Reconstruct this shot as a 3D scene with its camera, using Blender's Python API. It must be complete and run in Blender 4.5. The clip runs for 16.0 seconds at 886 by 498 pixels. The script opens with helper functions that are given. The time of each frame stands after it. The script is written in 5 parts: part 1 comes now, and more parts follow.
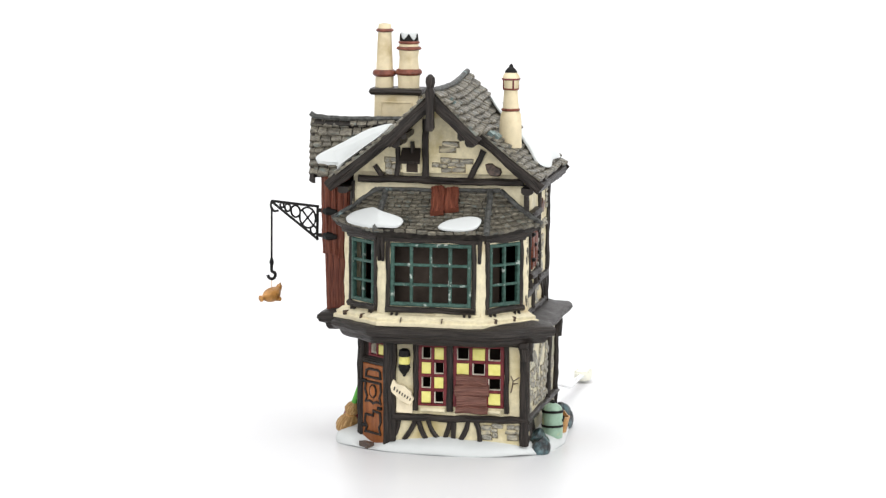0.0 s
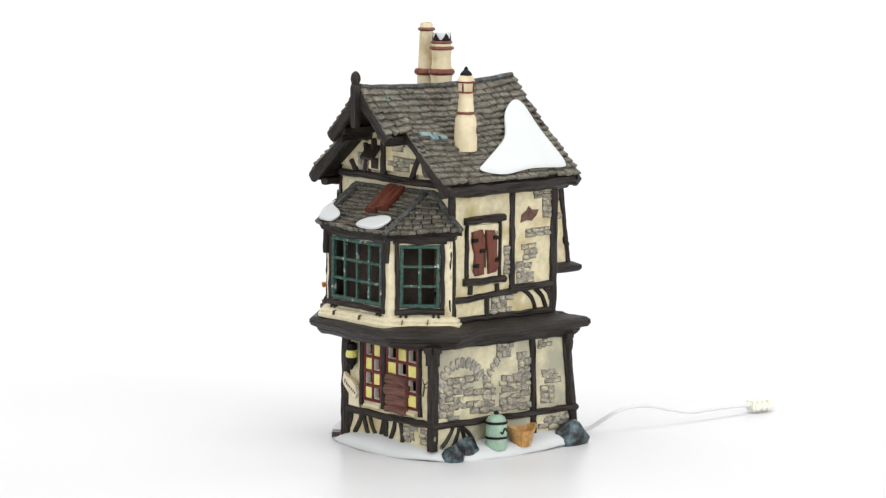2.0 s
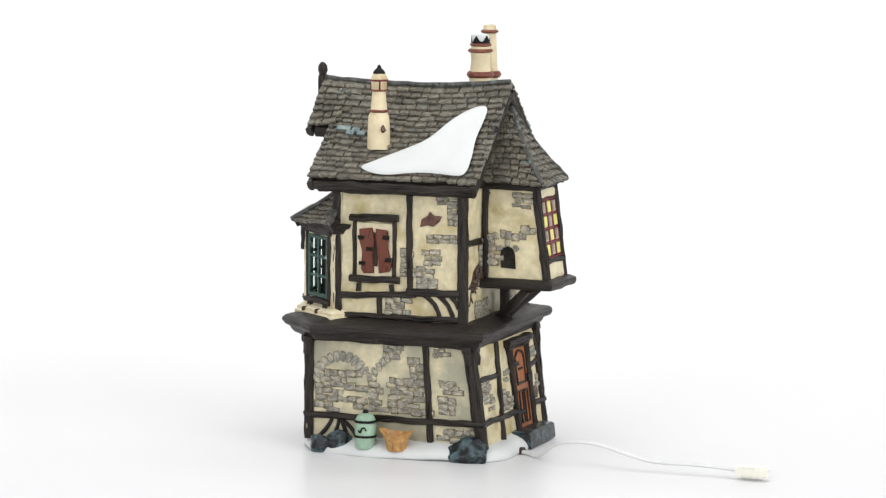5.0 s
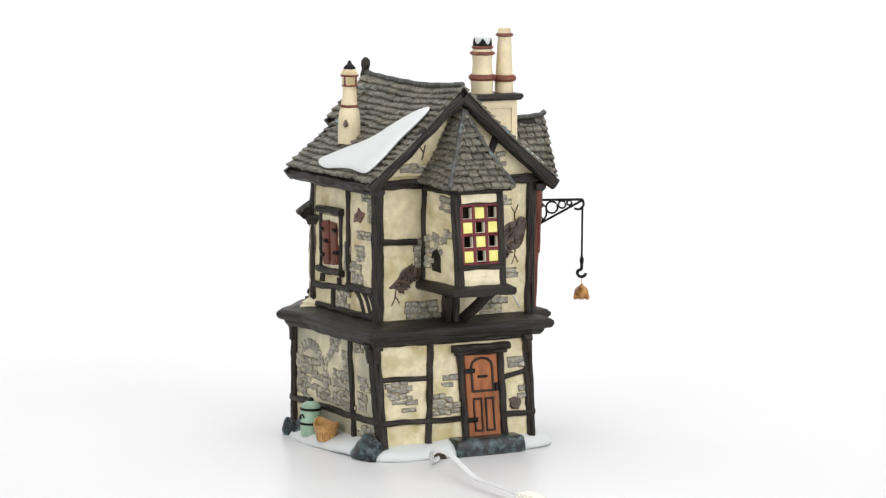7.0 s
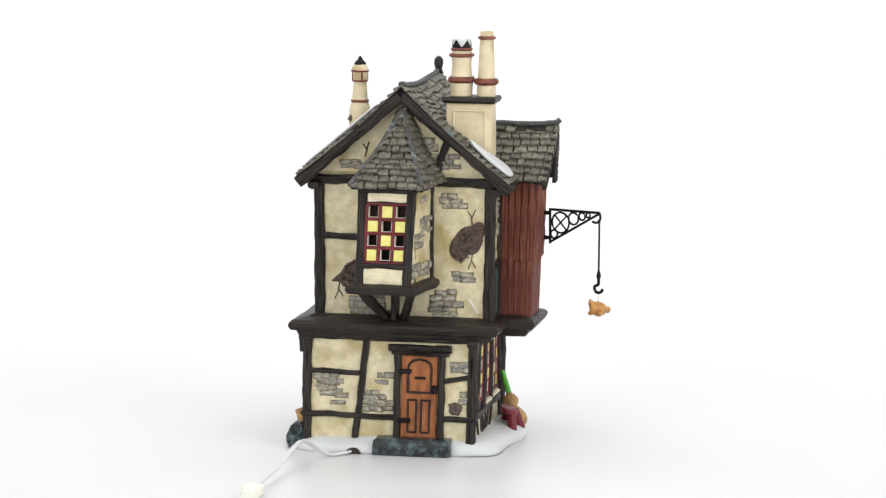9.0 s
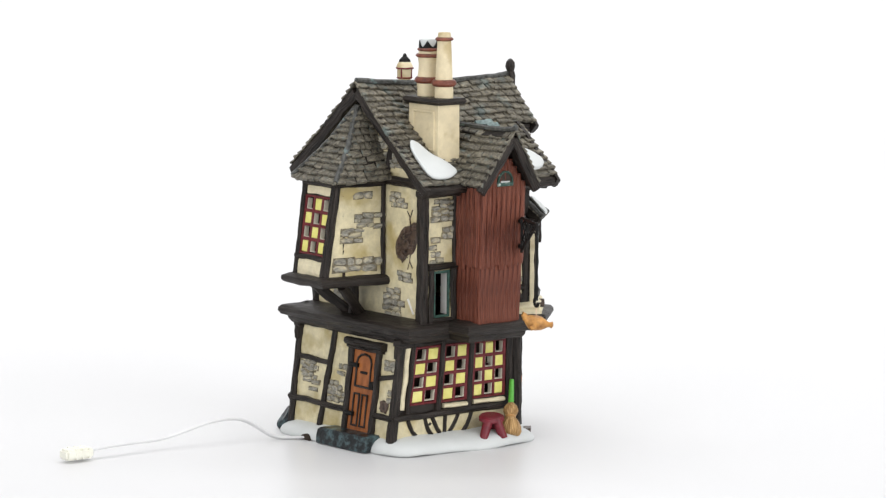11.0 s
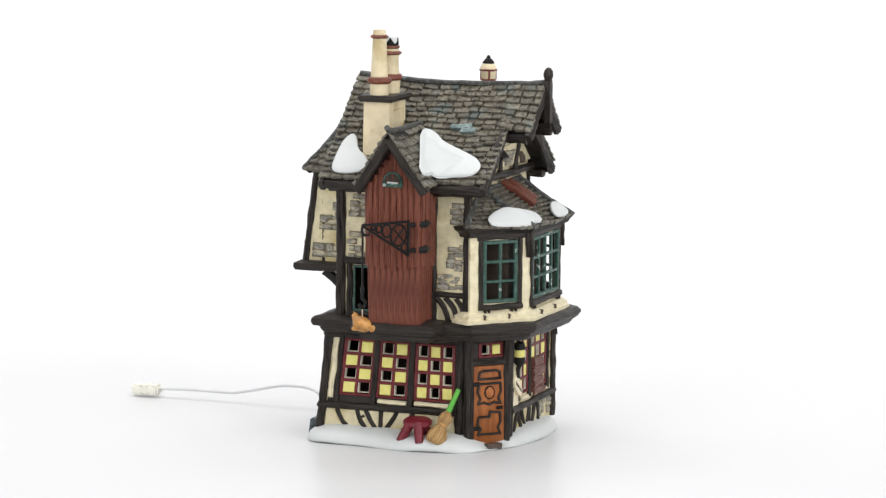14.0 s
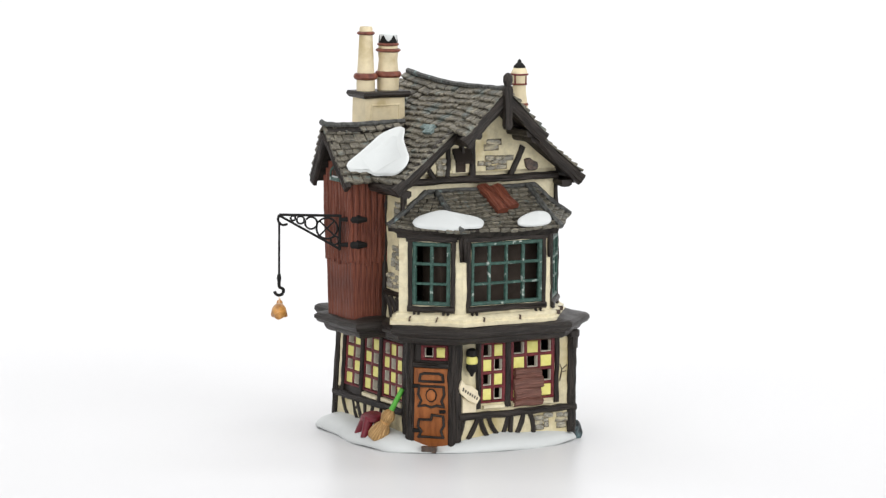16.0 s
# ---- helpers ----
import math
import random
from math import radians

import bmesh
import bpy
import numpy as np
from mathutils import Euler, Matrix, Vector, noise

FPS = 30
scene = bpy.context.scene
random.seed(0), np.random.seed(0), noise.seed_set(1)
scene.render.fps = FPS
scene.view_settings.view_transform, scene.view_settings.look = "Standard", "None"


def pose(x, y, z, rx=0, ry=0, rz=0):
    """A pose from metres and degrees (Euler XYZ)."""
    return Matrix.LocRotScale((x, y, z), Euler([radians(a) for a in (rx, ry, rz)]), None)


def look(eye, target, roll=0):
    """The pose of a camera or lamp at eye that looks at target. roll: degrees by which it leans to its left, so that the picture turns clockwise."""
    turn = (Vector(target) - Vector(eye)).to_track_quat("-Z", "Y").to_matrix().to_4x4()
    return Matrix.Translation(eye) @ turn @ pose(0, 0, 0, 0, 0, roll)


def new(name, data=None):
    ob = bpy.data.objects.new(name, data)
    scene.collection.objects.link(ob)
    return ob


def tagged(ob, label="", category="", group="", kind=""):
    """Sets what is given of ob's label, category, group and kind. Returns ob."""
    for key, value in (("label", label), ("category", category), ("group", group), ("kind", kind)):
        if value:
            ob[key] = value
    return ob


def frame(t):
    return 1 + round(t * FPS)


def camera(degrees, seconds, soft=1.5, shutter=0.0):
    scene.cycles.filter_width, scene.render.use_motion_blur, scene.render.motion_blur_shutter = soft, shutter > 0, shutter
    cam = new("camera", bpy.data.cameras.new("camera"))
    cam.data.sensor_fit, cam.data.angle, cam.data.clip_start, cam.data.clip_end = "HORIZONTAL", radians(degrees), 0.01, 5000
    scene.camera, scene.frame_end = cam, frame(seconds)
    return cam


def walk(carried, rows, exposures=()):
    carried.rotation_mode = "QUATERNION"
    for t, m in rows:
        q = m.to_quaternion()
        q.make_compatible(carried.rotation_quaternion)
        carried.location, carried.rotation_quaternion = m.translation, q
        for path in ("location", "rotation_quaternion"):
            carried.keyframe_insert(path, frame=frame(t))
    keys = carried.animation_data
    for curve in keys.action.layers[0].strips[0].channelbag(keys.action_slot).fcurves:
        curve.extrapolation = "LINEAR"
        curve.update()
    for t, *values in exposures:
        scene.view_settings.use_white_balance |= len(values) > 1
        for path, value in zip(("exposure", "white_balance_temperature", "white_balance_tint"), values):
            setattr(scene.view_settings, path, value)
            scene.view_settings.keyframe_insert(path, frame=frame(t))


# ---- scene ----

cam = camera(13.67, 16.0, soft=1.3)
EYE = pose(0, -1.9814, 0.3615, 82.55, 0, -0.149) @ pose(0, 0, 0, 0, 0, 0.468)
walk(cam, [(0, EYE), (16.0, EYE)], exposures=[(0, 0.2), (0.6, 0.14), (1.5, 0.07), (3.0, 0.0), (16.0, 0.0)])
MM = 0.001
FLOOR = -2.3  # the table's level in the house's own millimetres

# ---- light: a white tent with soft boxes above ----
world = bpy.data.worlds.new("studio_white")
scene.world = world
world.use_nodes = True
world.node_tree.nodes["Background"].inputs[0].default_value = (1.0, 1.0, 1.0, 1)
world.node_tree.nodes["Background"].inputs[1].default_value = 0.56


def softbox(name, eye, target, sx, sy, watts):
    lamp = bpy.data.lights.new(name, "AREA")
    lamp.shape, lamp.size, lamp.size_y, lamp.energy = "RECTANGLE", sx, sy, watts
    ob = new(name, lamp)
    ob.matrix_world = look(eye, target)
    return ob


softbox("softbox_top", (-0.1, -0.35, 1.7), (0, 0, 0.1), 1.4, 1.2, 10.5)
softbox("softbox_right", (1.6, -1.45, 0.95), (0, 0, 0.1), 1.8, 1.5, 27)
softbox("softbox_left", (-1.25, -1.75, 0.9), (0, 0, 0.1), 1.6, 1.4, 15)
softbox("softbox_backdrop", (0, 0.7, 1.9), (0, 2.2, 0.4), 3.0, 0.8, 45)


# ---- materials ----
def mat(name, color, rough=0.5, vary=0.25, scale=120.0, bump=0.25, tint=None, spec=0.4, metal=0.0, uv=False, island=False, grain=None,
        stain=None, stain_scale=40.0, stain_at=(0.55, 0.7), coat=0.0, spread=(0.62, 1.5), ramp=None):
    """Painted porcelain: a base colour that wanders at two scales, fine relief, and stains of a second colour."""
    m = bpy.data.materials.new(name)
    m.use_nodes = True
    nt = m.node_tree
    N, L = nt.nodes, nt.links
    b = N["Principled BSDF"]
    b.inputs["Roughness"].default_value = rough
    b.inputs["Metallic"].default_value = metal
    b.inputs["Specular IOR Level"].default_value = spec
    b.inputs["Coat Weight"].default_value = coat
    b.inputs["Coat Roughness"].default_value = 0.25
    tc = N.new("ShaderNodeTexCoord")
    mp = N.new("ShaderNodeMapping")
    L.new(tc.outputs["UV" if uv else "Object"], mp.inputs["Vector"])
    if island == "object":
        shift = N.new("ShaderNodeVectorMath")
        shift.operation = "SCALE"
        shift.inputs[0].default_value = (91, 57, 33)
        L.new(N.new("ShaderNodeObjectInfo").outputs["Random"], shift.inputs["Scale"])
        L.new(shift.outputs[0], mp.inputs["Location"])
    if grain:
        mp.inputs["Scale"].default_value = grain
    n1 = N.new("ShaderNodeTexNoise")
    n1.inputs["Scale"].default_value = scale
    n1.inputs["Detail"].default_value = 6
    n1.inputs["Roughness"].default_value = 0.65
    L.new(mp.outputs[0], n1.inputs["Vector"])
    n2 = N.new("ShaderNodeTexNoise")
    n2.inputs["Scale"].default_value = stain_scale
    n2.inputs["Detail"].default_value = 4
    L.new(mp.outputs[0] if island == "object" else tc.outputs["Object"], n2.inputs["Vector"])
    dark = tuple(c * (1 - vary) for c in color)
    light = tint or tuple(min(0.9, c * (1 + vary)) for c in color)
    r = N.new("ShaderNodeValToRGB")
    r.color_ramp.elements[0].position, r.color_ramp.elements[1].position = ramp or ((0.44, 0.66) if uv else (0.33, 0.68))
    r.color_ramp.elements[0].color, r.color_ramp.elements[1].color = (*dark, 1), (*light, 1)
    L.new(n1.outputs["Fac"], r.inputs[0])
    out = r.outputs[0]
    if stain:
        r2 = N.new("ShaderNodeValToRGB")
        r2.color_ramp.elements[0].position, r2.color_ramp.elements[1].position = stain_at
        r2.color_ramp.elements[0].color, r2.color_ramp.elements[1].color = (0, 0, 0, 1), (1, 1, 1, 1)
        L.new(n2.outputs["Fac"], r2.inputs[0])
        mx = N.new("ShaderNodeMix")
        mx.data_type = "RGBA"
        L.new(r2.outputs[0], mx.inputs[0])
        L.new(out, mx.inputs[6])
        mx.inputs[7].default_value = (*stain, 1)
        out = mx.outputs[2]
    if island:
        src = N.new("ShaderNodeObjectInfo").outputs["Random"] if island == "object" else N.new("ShaderNodeNewGeometry").outputs["Random Per Island"]
        hs = N.new("ShaderNodeHueSaturation")
        mr = N.new("ShaderNodeMapRange")
        mr.inputs[3].default_value, mr.inputs[4].default_value = spread
        L.new(src, mr.inputs[0])
        L.new(mr.outputs[0], hs.inputs["Value"])
        L.new(out, hs.inputs["Color"])
        out = hs.outputs[0]
    L.new(out, b.inputs["Base Color"])
    if bump:
        bp = N.new("ShaderNodeBump")
        bp.inputs["Strength"].default_value = bump
        bp.inputs["Distance"].default_value = 0.0006
        L.new(n1.outputs["Fac"], bp.inputs["Height"])
        L.new(bp.outputs[0], b.inputs["Normal"])
    return m


CREAM = mat("cream_plaster", (0.635, 0.565, 0.370), 0.42, 0.17, 190, 1.0, stain=(0.42, 0.335, 0.145), stain_scale=62, stain_at=(0.49, 0.70), spec=0.4)
CREAMWASH = mat("washed_plaster", (0.61, 0.55, 0.37), 0.42, 0.17, 190, 1.0, stain=(0.36, 0.345, 0.25), stain_scale=55, stain_at=(0.44, 0.62), spec=0.4)
CHIP = mat("bare_porcelain_chip", (0.78, 0.77, 0.74), 0.3, 0.04, 300, 0.05)
BAYCREAM = mat("bay_plaster", (0.69, 0.62, 0.43), 0.45, 0.12, 260, 0.5, stain=(0.45, 0.36, 0.21), stain_scale=90, stain_at=(0.57, 0.76), spec=0.35)
TIMBER = mat("dark_timber", (0.011, 0.0088, 0.0072), 0.42, 0.3, 1.0, 0.9, tint=(0.054, 0.042, 0.035), uv=True, grain=(0.05, 0.8, 1), spec=0.25, ramp=(0.4, 0.72))
LEDGE = mat("ledge_timber", (0.013, 0.0105, 0.009), 0.42, 0.3, 1.0, 0.9, tint=(0.058, 0.047, 0.040), uv=True, grain=(0.05, 0.7, 1), spec=0.25, ramp=(0.4, 0.72))
SLATE = mat("slate", (0.082, 0.073, 0.059), 0.42, 0.6, 2.6, 1.0, tint=(0.218, 0.196, 0.147), stain=(0.12, 0.145, 0.135), stain_scale=1.1, stain_at=(0.56, 0.72), island="object", spec=0.35, spread=(0.70, 1.34))
SLATES = mat("slate_rest", (0.082, 0.073, 0.059), 0.42, 0.6, 500, 1.0, tint=(0.218, 0.196, 0.147), stain=(0.12, 0.145, 0.135), stain_scale=90, stain_at=(0.56, 0.72), island="mesh", spec=0.35, spread=(0.70, 1.34))
TEAL = mat("teal_slate", (0.13, 0.19, 0.19), 0.5, 0.35, 300, 0.8, tint=(0.27, 0.34, 0.33), spec=0.25)
LEAD = mat("blue_grey_hip", (0.040, 0.038, 0.034), 0.5, 0.4, 400, 1.0, tint=(0.115, 0.118, 0.112), stain=(0.18, 0.24, 0.24), stain_scale=170, stain_at=(0.60, 0.70), spec=0.25)
UNDER = mat("roof_underlay", (0.012, 0.010, 0.009), 0.6, 0.5, 300, 0.8, tint=(0.034, 0.029, 0.024), spec=0.15)
SNOW = mat("glazed_snow", (0.59, 0.61, 0.605), 0.4, 0.03, 60, 0.1, spec=0.3)
RED = mat("red_brown_boards", (0.105, 0.027, 0.017), 0.42, 0.35, 1.0, 1.0, tint=(0.27, 0.088, 0.052), uv=True, grain=(0.04, 0.9, 1), spec=0.25, ramp=(0.38, 0.7))
BOARD = mat("pale_red_brown_board", (0.13, 0.050, 0.036), 0.45, 0.35, 1.0, 1.0, tint=(0.27, 0.125, 0.095), uv=True, grain=(0.05, 0.9, 1), spec=0.3, ramp=(0.38, 0.7))
GREEN = mat("green_window_paint", (0.024, 0.062, 0.049), 0.4, 0.35, 500, 0.4, tint=(0.058, 0.128, 0.103), stain=(0.40, 0.46, 0.42), stain_scale=230, stain_at=(0.61, 0.68), spec=0.3)
CRIMSON = mat("dark_red_bars", (0.105, 0.010, 0.015), 0.4, 0.3, 400, 0.3, tint=(0.185, 0.026, 0.030), spec=0.3)
PANE = mat("yellow_pane", (0.74, 0.68, 0.17), 0.35, 0.08, 200, 0.05, tint=(0.80, 0.75, 0.26))
# deep brown that paints in the shade behind openings and in recesses
SHADE = mat("inside_shade", (0.045, 0.034, 0.027), 0.6, 0.3, 100, 0.2, spec=0.1)
MORTAR = mat("mortar_wash", (0.12, 0.105, 0.08), 0.6, 0.45, 300, 0.8, tint=(0.36, 0.31, 0.21), spec=0.15)
WHITEEDGE = mat("bare_white_edge", (0.74, 0.70, 0.58), 0.5, 0.1, 300, 0.1)
DOOR = mat("orange_door_wood", (0.27, 0.080, 0.021), 0.4, 0.3, 260, 0.4, tint=(0.40, 0.135, 0.037), grain=(1, 1, 0.22), spec=0.3)
STONE = mat("grey_stone", (0.215, 0.205, 0.175), 0.5, 0.4, 2.4, 1.0, tint=(0.43, 0.41, 0.345), island="object", stain=(0.55, 0.485, 0.33), stain_scale=1.0, stain_at=(0.50, 0.68), spec=0.3, spread=(0.82, 1.18))
STACK = mat("stack_cream", (0.70, 0.60, 0.40), 0.5, 0.1, 130, 0.2, stain=(0.50, 0.40, 0.22), stain_scale=70)
TERRA = mat("terracotta_band", (0.14, 0.036, 0.022), 0.4, 0.35, 300, 0.4, tint=(0.24, 0.075, 0.045), spec=0.35)
IRON = mat("black_iron", (0.009, 0.0085, 0.008), 0.45, 0.3, 300, 0.4, spec=0.15)
BROWNHOLE = mat("brown_bare_patch", (0.035, 0.020, 0.014), 0.35, 0.5, 420, 1.0, tint=(0.125, 0.078, 0.055), spec=0.5)
REDPATCH = mat("red_brown_patch", (0.075, 0.028, 0.018), 0.4, 0.4, 300, 1.0, tint=(0.16, 0.070, 0.045), spec=0.4)
ROCK = mat("blue_black_rock", (0.009, 0.013, 0.016), 0.3, 0.5, 170, 0.7, tint=(0.10, 0.165, 0.18), spec=0.4, ramp=(0.47, 0.70))
CHURN = mat("green_churn_glaze", (0.30, 0.44, 0.33), 0.35, 0.2, 150, 0.2, stain=(0.45, 0.42, 0.22), stain_scale=110)
TUB = mat("orange_tub_wood", (0.44, 0.21, 0.06), 0.4, 0.3, 300, 0.4, tint=(0.60, 0.34, 0.12))
STOOL = mat("crimson_stool", (0.15, 0.010, 0.020), 0.4, 0.3, 250, 0.3)
STRAW = mat("broom_straw", (0.46, 0.25, 0.085), 0.45, 0.4, 1.0, 0.9, tint=(0.66, 0.43, 0.19), uv=True, grain=(0.05, 1.2, 1), spec=0.3)
HANDLE = mat("green_handle", (0.10, 0.40, 0.05), 0.4, 0.2, 200, 0.1)
GOOSE = mat("roast_glaze", (0.40, 0.165, 0.035), 0.35, 0.4, 300, 0.7, tint=(0.62, 0.31, 0.085))
STRING = mat("pale_thread", (0.75, 0.55, 0.40), 0.5, 0.1)
CORD = mat("white_cord", (0.66, 0.66, 0.665), 0.35, 0.03, 60, 0.0)
PLUG = mat("cream_plug", (0.84, 0.83, 0.74), 0.4, 0.05, 60, 0.0)
SIGN = mat("parchment_sign", (0.72, 0.63, 0.45), 0.5, 0.1, 200, 0.2)
INK = mat("ink", (0.03, 0.025, 0.02), 0.5, 0.1, 200, 0)
SWEEP = mat("white_sweep", (0.645, 0.645, 0.652), 0.35, 0.004, 3, 0.0, spec=0.3)


# ---- mesh helpers, in millimetres ----
def V(*a):
    return Vector(a)


def part(name, bm, material, parent=None, label="", sharp=40):
    """Links a bmesh (millimetres) as one mesh object under a thing or part."""
    bmesh.ops.recalc_face_normals(bm, faces=bm.faces)
    me = bpy.data.meshes.new(name)
    bm.to_mesh(me)
    bm.free()
    me.transform(Matrix.Scale(MM, 4))
    for p in me.polygons:
        p.use_smooth = True
    me.set_sharp_from_angle(angle=radians(sharp))
    me.materials.append(material)
    ob = new(name, me)
    if parent:
        ob.parent = parent
    return tagged(ob, label) if label else ob


def thing(name, label, category, group=""):
    ob = new(name)
    ob.empty_display_size = 0.01
    return tagged(ob, label, category, group)


def hull(bm, rings, closed=True, cap=True, uv=None):
    """Skins rings of points (each a list of Vectors)."""
    lay = bm.loops.layers.uv.verify()
    vs = [[bm.verts.new(p) for p in r] for r in rings]
    n = len(rings[0])
    run = 0.0
    for i in range(len(vs) - 1):
        step = (sum(rings[i + 1], Vector()) / n - sum(rings[i], Vector()) / n).length
        across = 0.0
        for k in range(n if closed else n - 1):
            q = (k + 1) % n
            f = bm.faces.new((vs[i][k], vs[i][q], vs[i + 1][q], vs[i + 1][k]))
            w = (rings[i][q] - rings[i][k]).length
            for loop, (a, c) in zip(f.loops, ((run, across), (run, across + w), (run + step, across + w), (run + step, across))):
                loop[lay].uv = (a, c)
            across += w
        run += step
    if cap and closed:
        for r in (vs[0], vs[-1]):
            if len(r) > 2:
                bm.faces.new(r)
    return bm


def wob(p, s, f):
    """A hand-made wobble."""
    return Vector((noise.noise(p * f), noise.noise(p * f + V(31, 7, 5)), noise.noise(p * f + V(9, 51, 17)))) * s


def beam(p0, p1, w, d, n, bend=0.0, seg=3.0, bm=None, jit=0.35, taper=1.0, sink=0.6):
    """A rough hewn timber on a surface with normal n, from p0 to p1, with grooves along its grain."""
    bm = bm or bmesh.new()
    p0, p1, n = Vector(p0), Vector(p1), Vector(n).normalized()
    ax = p1 - p0
    side = ax.cross(n).normalized()
    k = max(2, int(ax.length / seg))
    across = max(4, min(11, int(w / 0.42)))
    rings = []
    for i in range(k + 1):
        t = i / k
        c = p0 + ax * t + side * bend * math.sin(math.pi * t)
        c += side * noise.noise(c * 0.11) * jit * 1.6
        ww = w * (1 + 0.16 * noise.noise(c * 0.17 + V(5, 5, 5))) * (1 + (taper - 1) * t)
        dd = d * (1 + 0.2 * noise.noise(c * 0.2 + V(15, 5, 25)))
        prof = [(-0.5, -sink), (-0.5, dd * 0.55)]
        for q in range(across):
            e = (q + 0.5) / across - 0.5
            cut = noise.noise(p0 + V(q * 3.7, t * ax.length * 0.05, q * 1.3)) + 0.6 * noise.noise(p1 + V(q * 9.1, t * ax.length * 0.16, 4))
            prof.append((e * 0.92, dd * (1.0 - 0.35 * (2 * abs(e)) ** 3) + cut * min(0.55, 0.3 * d + 0.12)))
        prof += [(0.5, dd * 0.55), (0.5, -sink)]
        rings.append([c + side * (a * ww) + n * o + wob(c + side * a * ww * 2, jit * 0.35, 0.45) for a, o in prof])
    return hull(bm, rings)


class Panel:
    """A wall face: corners bottom left, bottom right, top right, top left as seen from outside."""

    def __init__(self, bl, br, tr, tl):
        self.q = [Vector(c) for c in (bl, br, tr, tl)]
        bl, br, tr, tl = self.q
        self.u, self.v = (br - bl + tr - tl) / 2, (tl - bl + tr - br) / 2
        self.w, self.h = self.u.length, self.v.length
        self.n = self.u.cross(self.v).normalized()

    def at(self, a, b, o=0.0):
        s, t = a / self.w, b / self.h
        bl, br, tr, tl = self.q
        return bl * (1 - s) * (1 - t) + br * s * (1 - t) + tr * s * t + tl * (1 - s) * t + self.n * o

    def wall(self, name, holes, material, parent, label="", thick=3.0, cell=2.6, rough=0.65):
        """A slab with real openings (a0, a1, b0, b1)."""
        def cuts(size, marks):
            xs = sorted({0.0, size, *marks})
            out = []
            for x0, x1 in zip(xs, xs[1:]):
                k = max(1, int((x1 - x0) / cell))
                out += [x0 + (x1 - x0) * i / k for i in range(k)]
            return out + [size]
        xs = cuts(self.w, [c for h in holes for c in h[:2]])
        ys = cuts(self.h, [c for h in holes for c in h[2:]])
        bm = bmesh.new()
        grid = {}

        def vert(i, j, back):
            if (i, j, back) not in grid:
                p = self.at(xs[i], ys[j], -thick if back else 0)
                grid[i, j, back] = bm.verts.new(p if back else p + self.n * (noise.noise(p * 0.12) + 0.6 * noise.noise(p * 0.3)) * rough)
            return grid[i, j, back]

        def solid(i, j):
            if not (0 <= i < len(xs) - 1 and 0 <= j < len(ys) - 1):
                return False
            x, y = (xs[i] + xs[i + 1]) / 2, (ys[j] + ys[j + 1]) / 2
            return not any(h[0] < x < h[1] and h[2] < y < h[3] for h in holes)
        for i in range(len(xs) - 1):
            for j in range(len(ys) - 1):
                if not solid(i, j):
                    continue
                for back in (0, 1):
                    bm.faces.new([vert(*c, back) for c in ((i, j), (i + 1, j), (i + 1, j + 1), (i, j + 1))])
                for (di, dj), (c0, c1) in (((-1, 0), ((i, j), (i, j + 1))), ((1, 0), ((i + 1, j), (i + 1, j + 1))),
                                           ((0, -1), ((i, j), (i + 1, j))), ((0, 1), ((i, j + 1), (i + 1, j + 1)))):
                    if not solid(i + di, j + dj):
                        bm.faces.new([vert(*c0, 0), vert(*c1, 0), vert(*c1, 1), vert(*c0, 1)])
        bm.faces.index_update()
        # back faces take the dark colour, so the rooms look unlit
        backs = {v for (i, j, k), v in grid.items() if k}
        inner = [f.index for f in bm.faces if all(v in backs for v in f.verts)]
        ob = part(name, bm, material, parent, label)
        ob.data.materials.append(SHADE)
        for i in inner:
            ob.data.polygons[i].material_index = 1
        return ob

    def timber(self, name, a0, b0, a1, b1, w, parent, d=1.6, bend=0.0, material=None, label="", taper=1.0, jit=0.35):
        return part(name, beam(self.at(a0, b0), self.at(a1, b1), w, d, self.n, bend, taper=taper, jit=jit), material or TIMBER, parent, label)

    def spot(self, a, b, o=0.0):
        """A pose on the panel, x along, y up, z out, in metres."""
        x = self.u.normalized()
        z = self.n
        y = z.cross(x)
        m = Matrix((x, y, z)).transposed().to_4x4()
        m.translation = self.at(a, b, o) * MM
        return m


def box(bm, a, b, jit=0.0):
    vs = bmesh.ops.create_cube(bm, size=1.0)["verts"]
    a, b = Vector(a), Vector(b)
    for v in vs:
        v.co = (a + b) / 2 + Vector([c * (y - x) for c, x, y in zip(v.co, a, b)])
        if jit:
            v.co += wob(v.co, jit, 0.6)
    return vs


def slab_on(pan, a0, a1, b0, b1, o0, o1, jit=0.15, bevel=0.35, bm=None):
    """A block on a panel, edges eased."""
    bm = bm or bmesh.new()
    e = bevel
    rings = []
    for o, i in ((o0, 0), (o1 - e, 0), (o1, e)):
        rings.append([pan.at(a, b, o) + wob(pan.at(a, b, o), jit, 0.5) for a, b in ((a0 + i, b0 + i), (a1 - i, b0 + i), (a1 - i, b1 - i), (a0 + i, b1 - i))])
    return hull(bm, rings)


def lathe(bm, centre, prof, n=20, jit=0.0):
    """Rings of (radius, height) round an upright axis."""
    c = Vector(centre)
    rings = []
    for r, z in prof:
        ring = []
        for k in range(n):
            a = 2 * math.pi * k / n
            p = c + V(math.cos(a) * r, math.sin(a) * r, z)
            ring.append(p + wob(p, jit, 0.35) if jit else p)
        rings.append(ring)
    return hull(bm, rings)


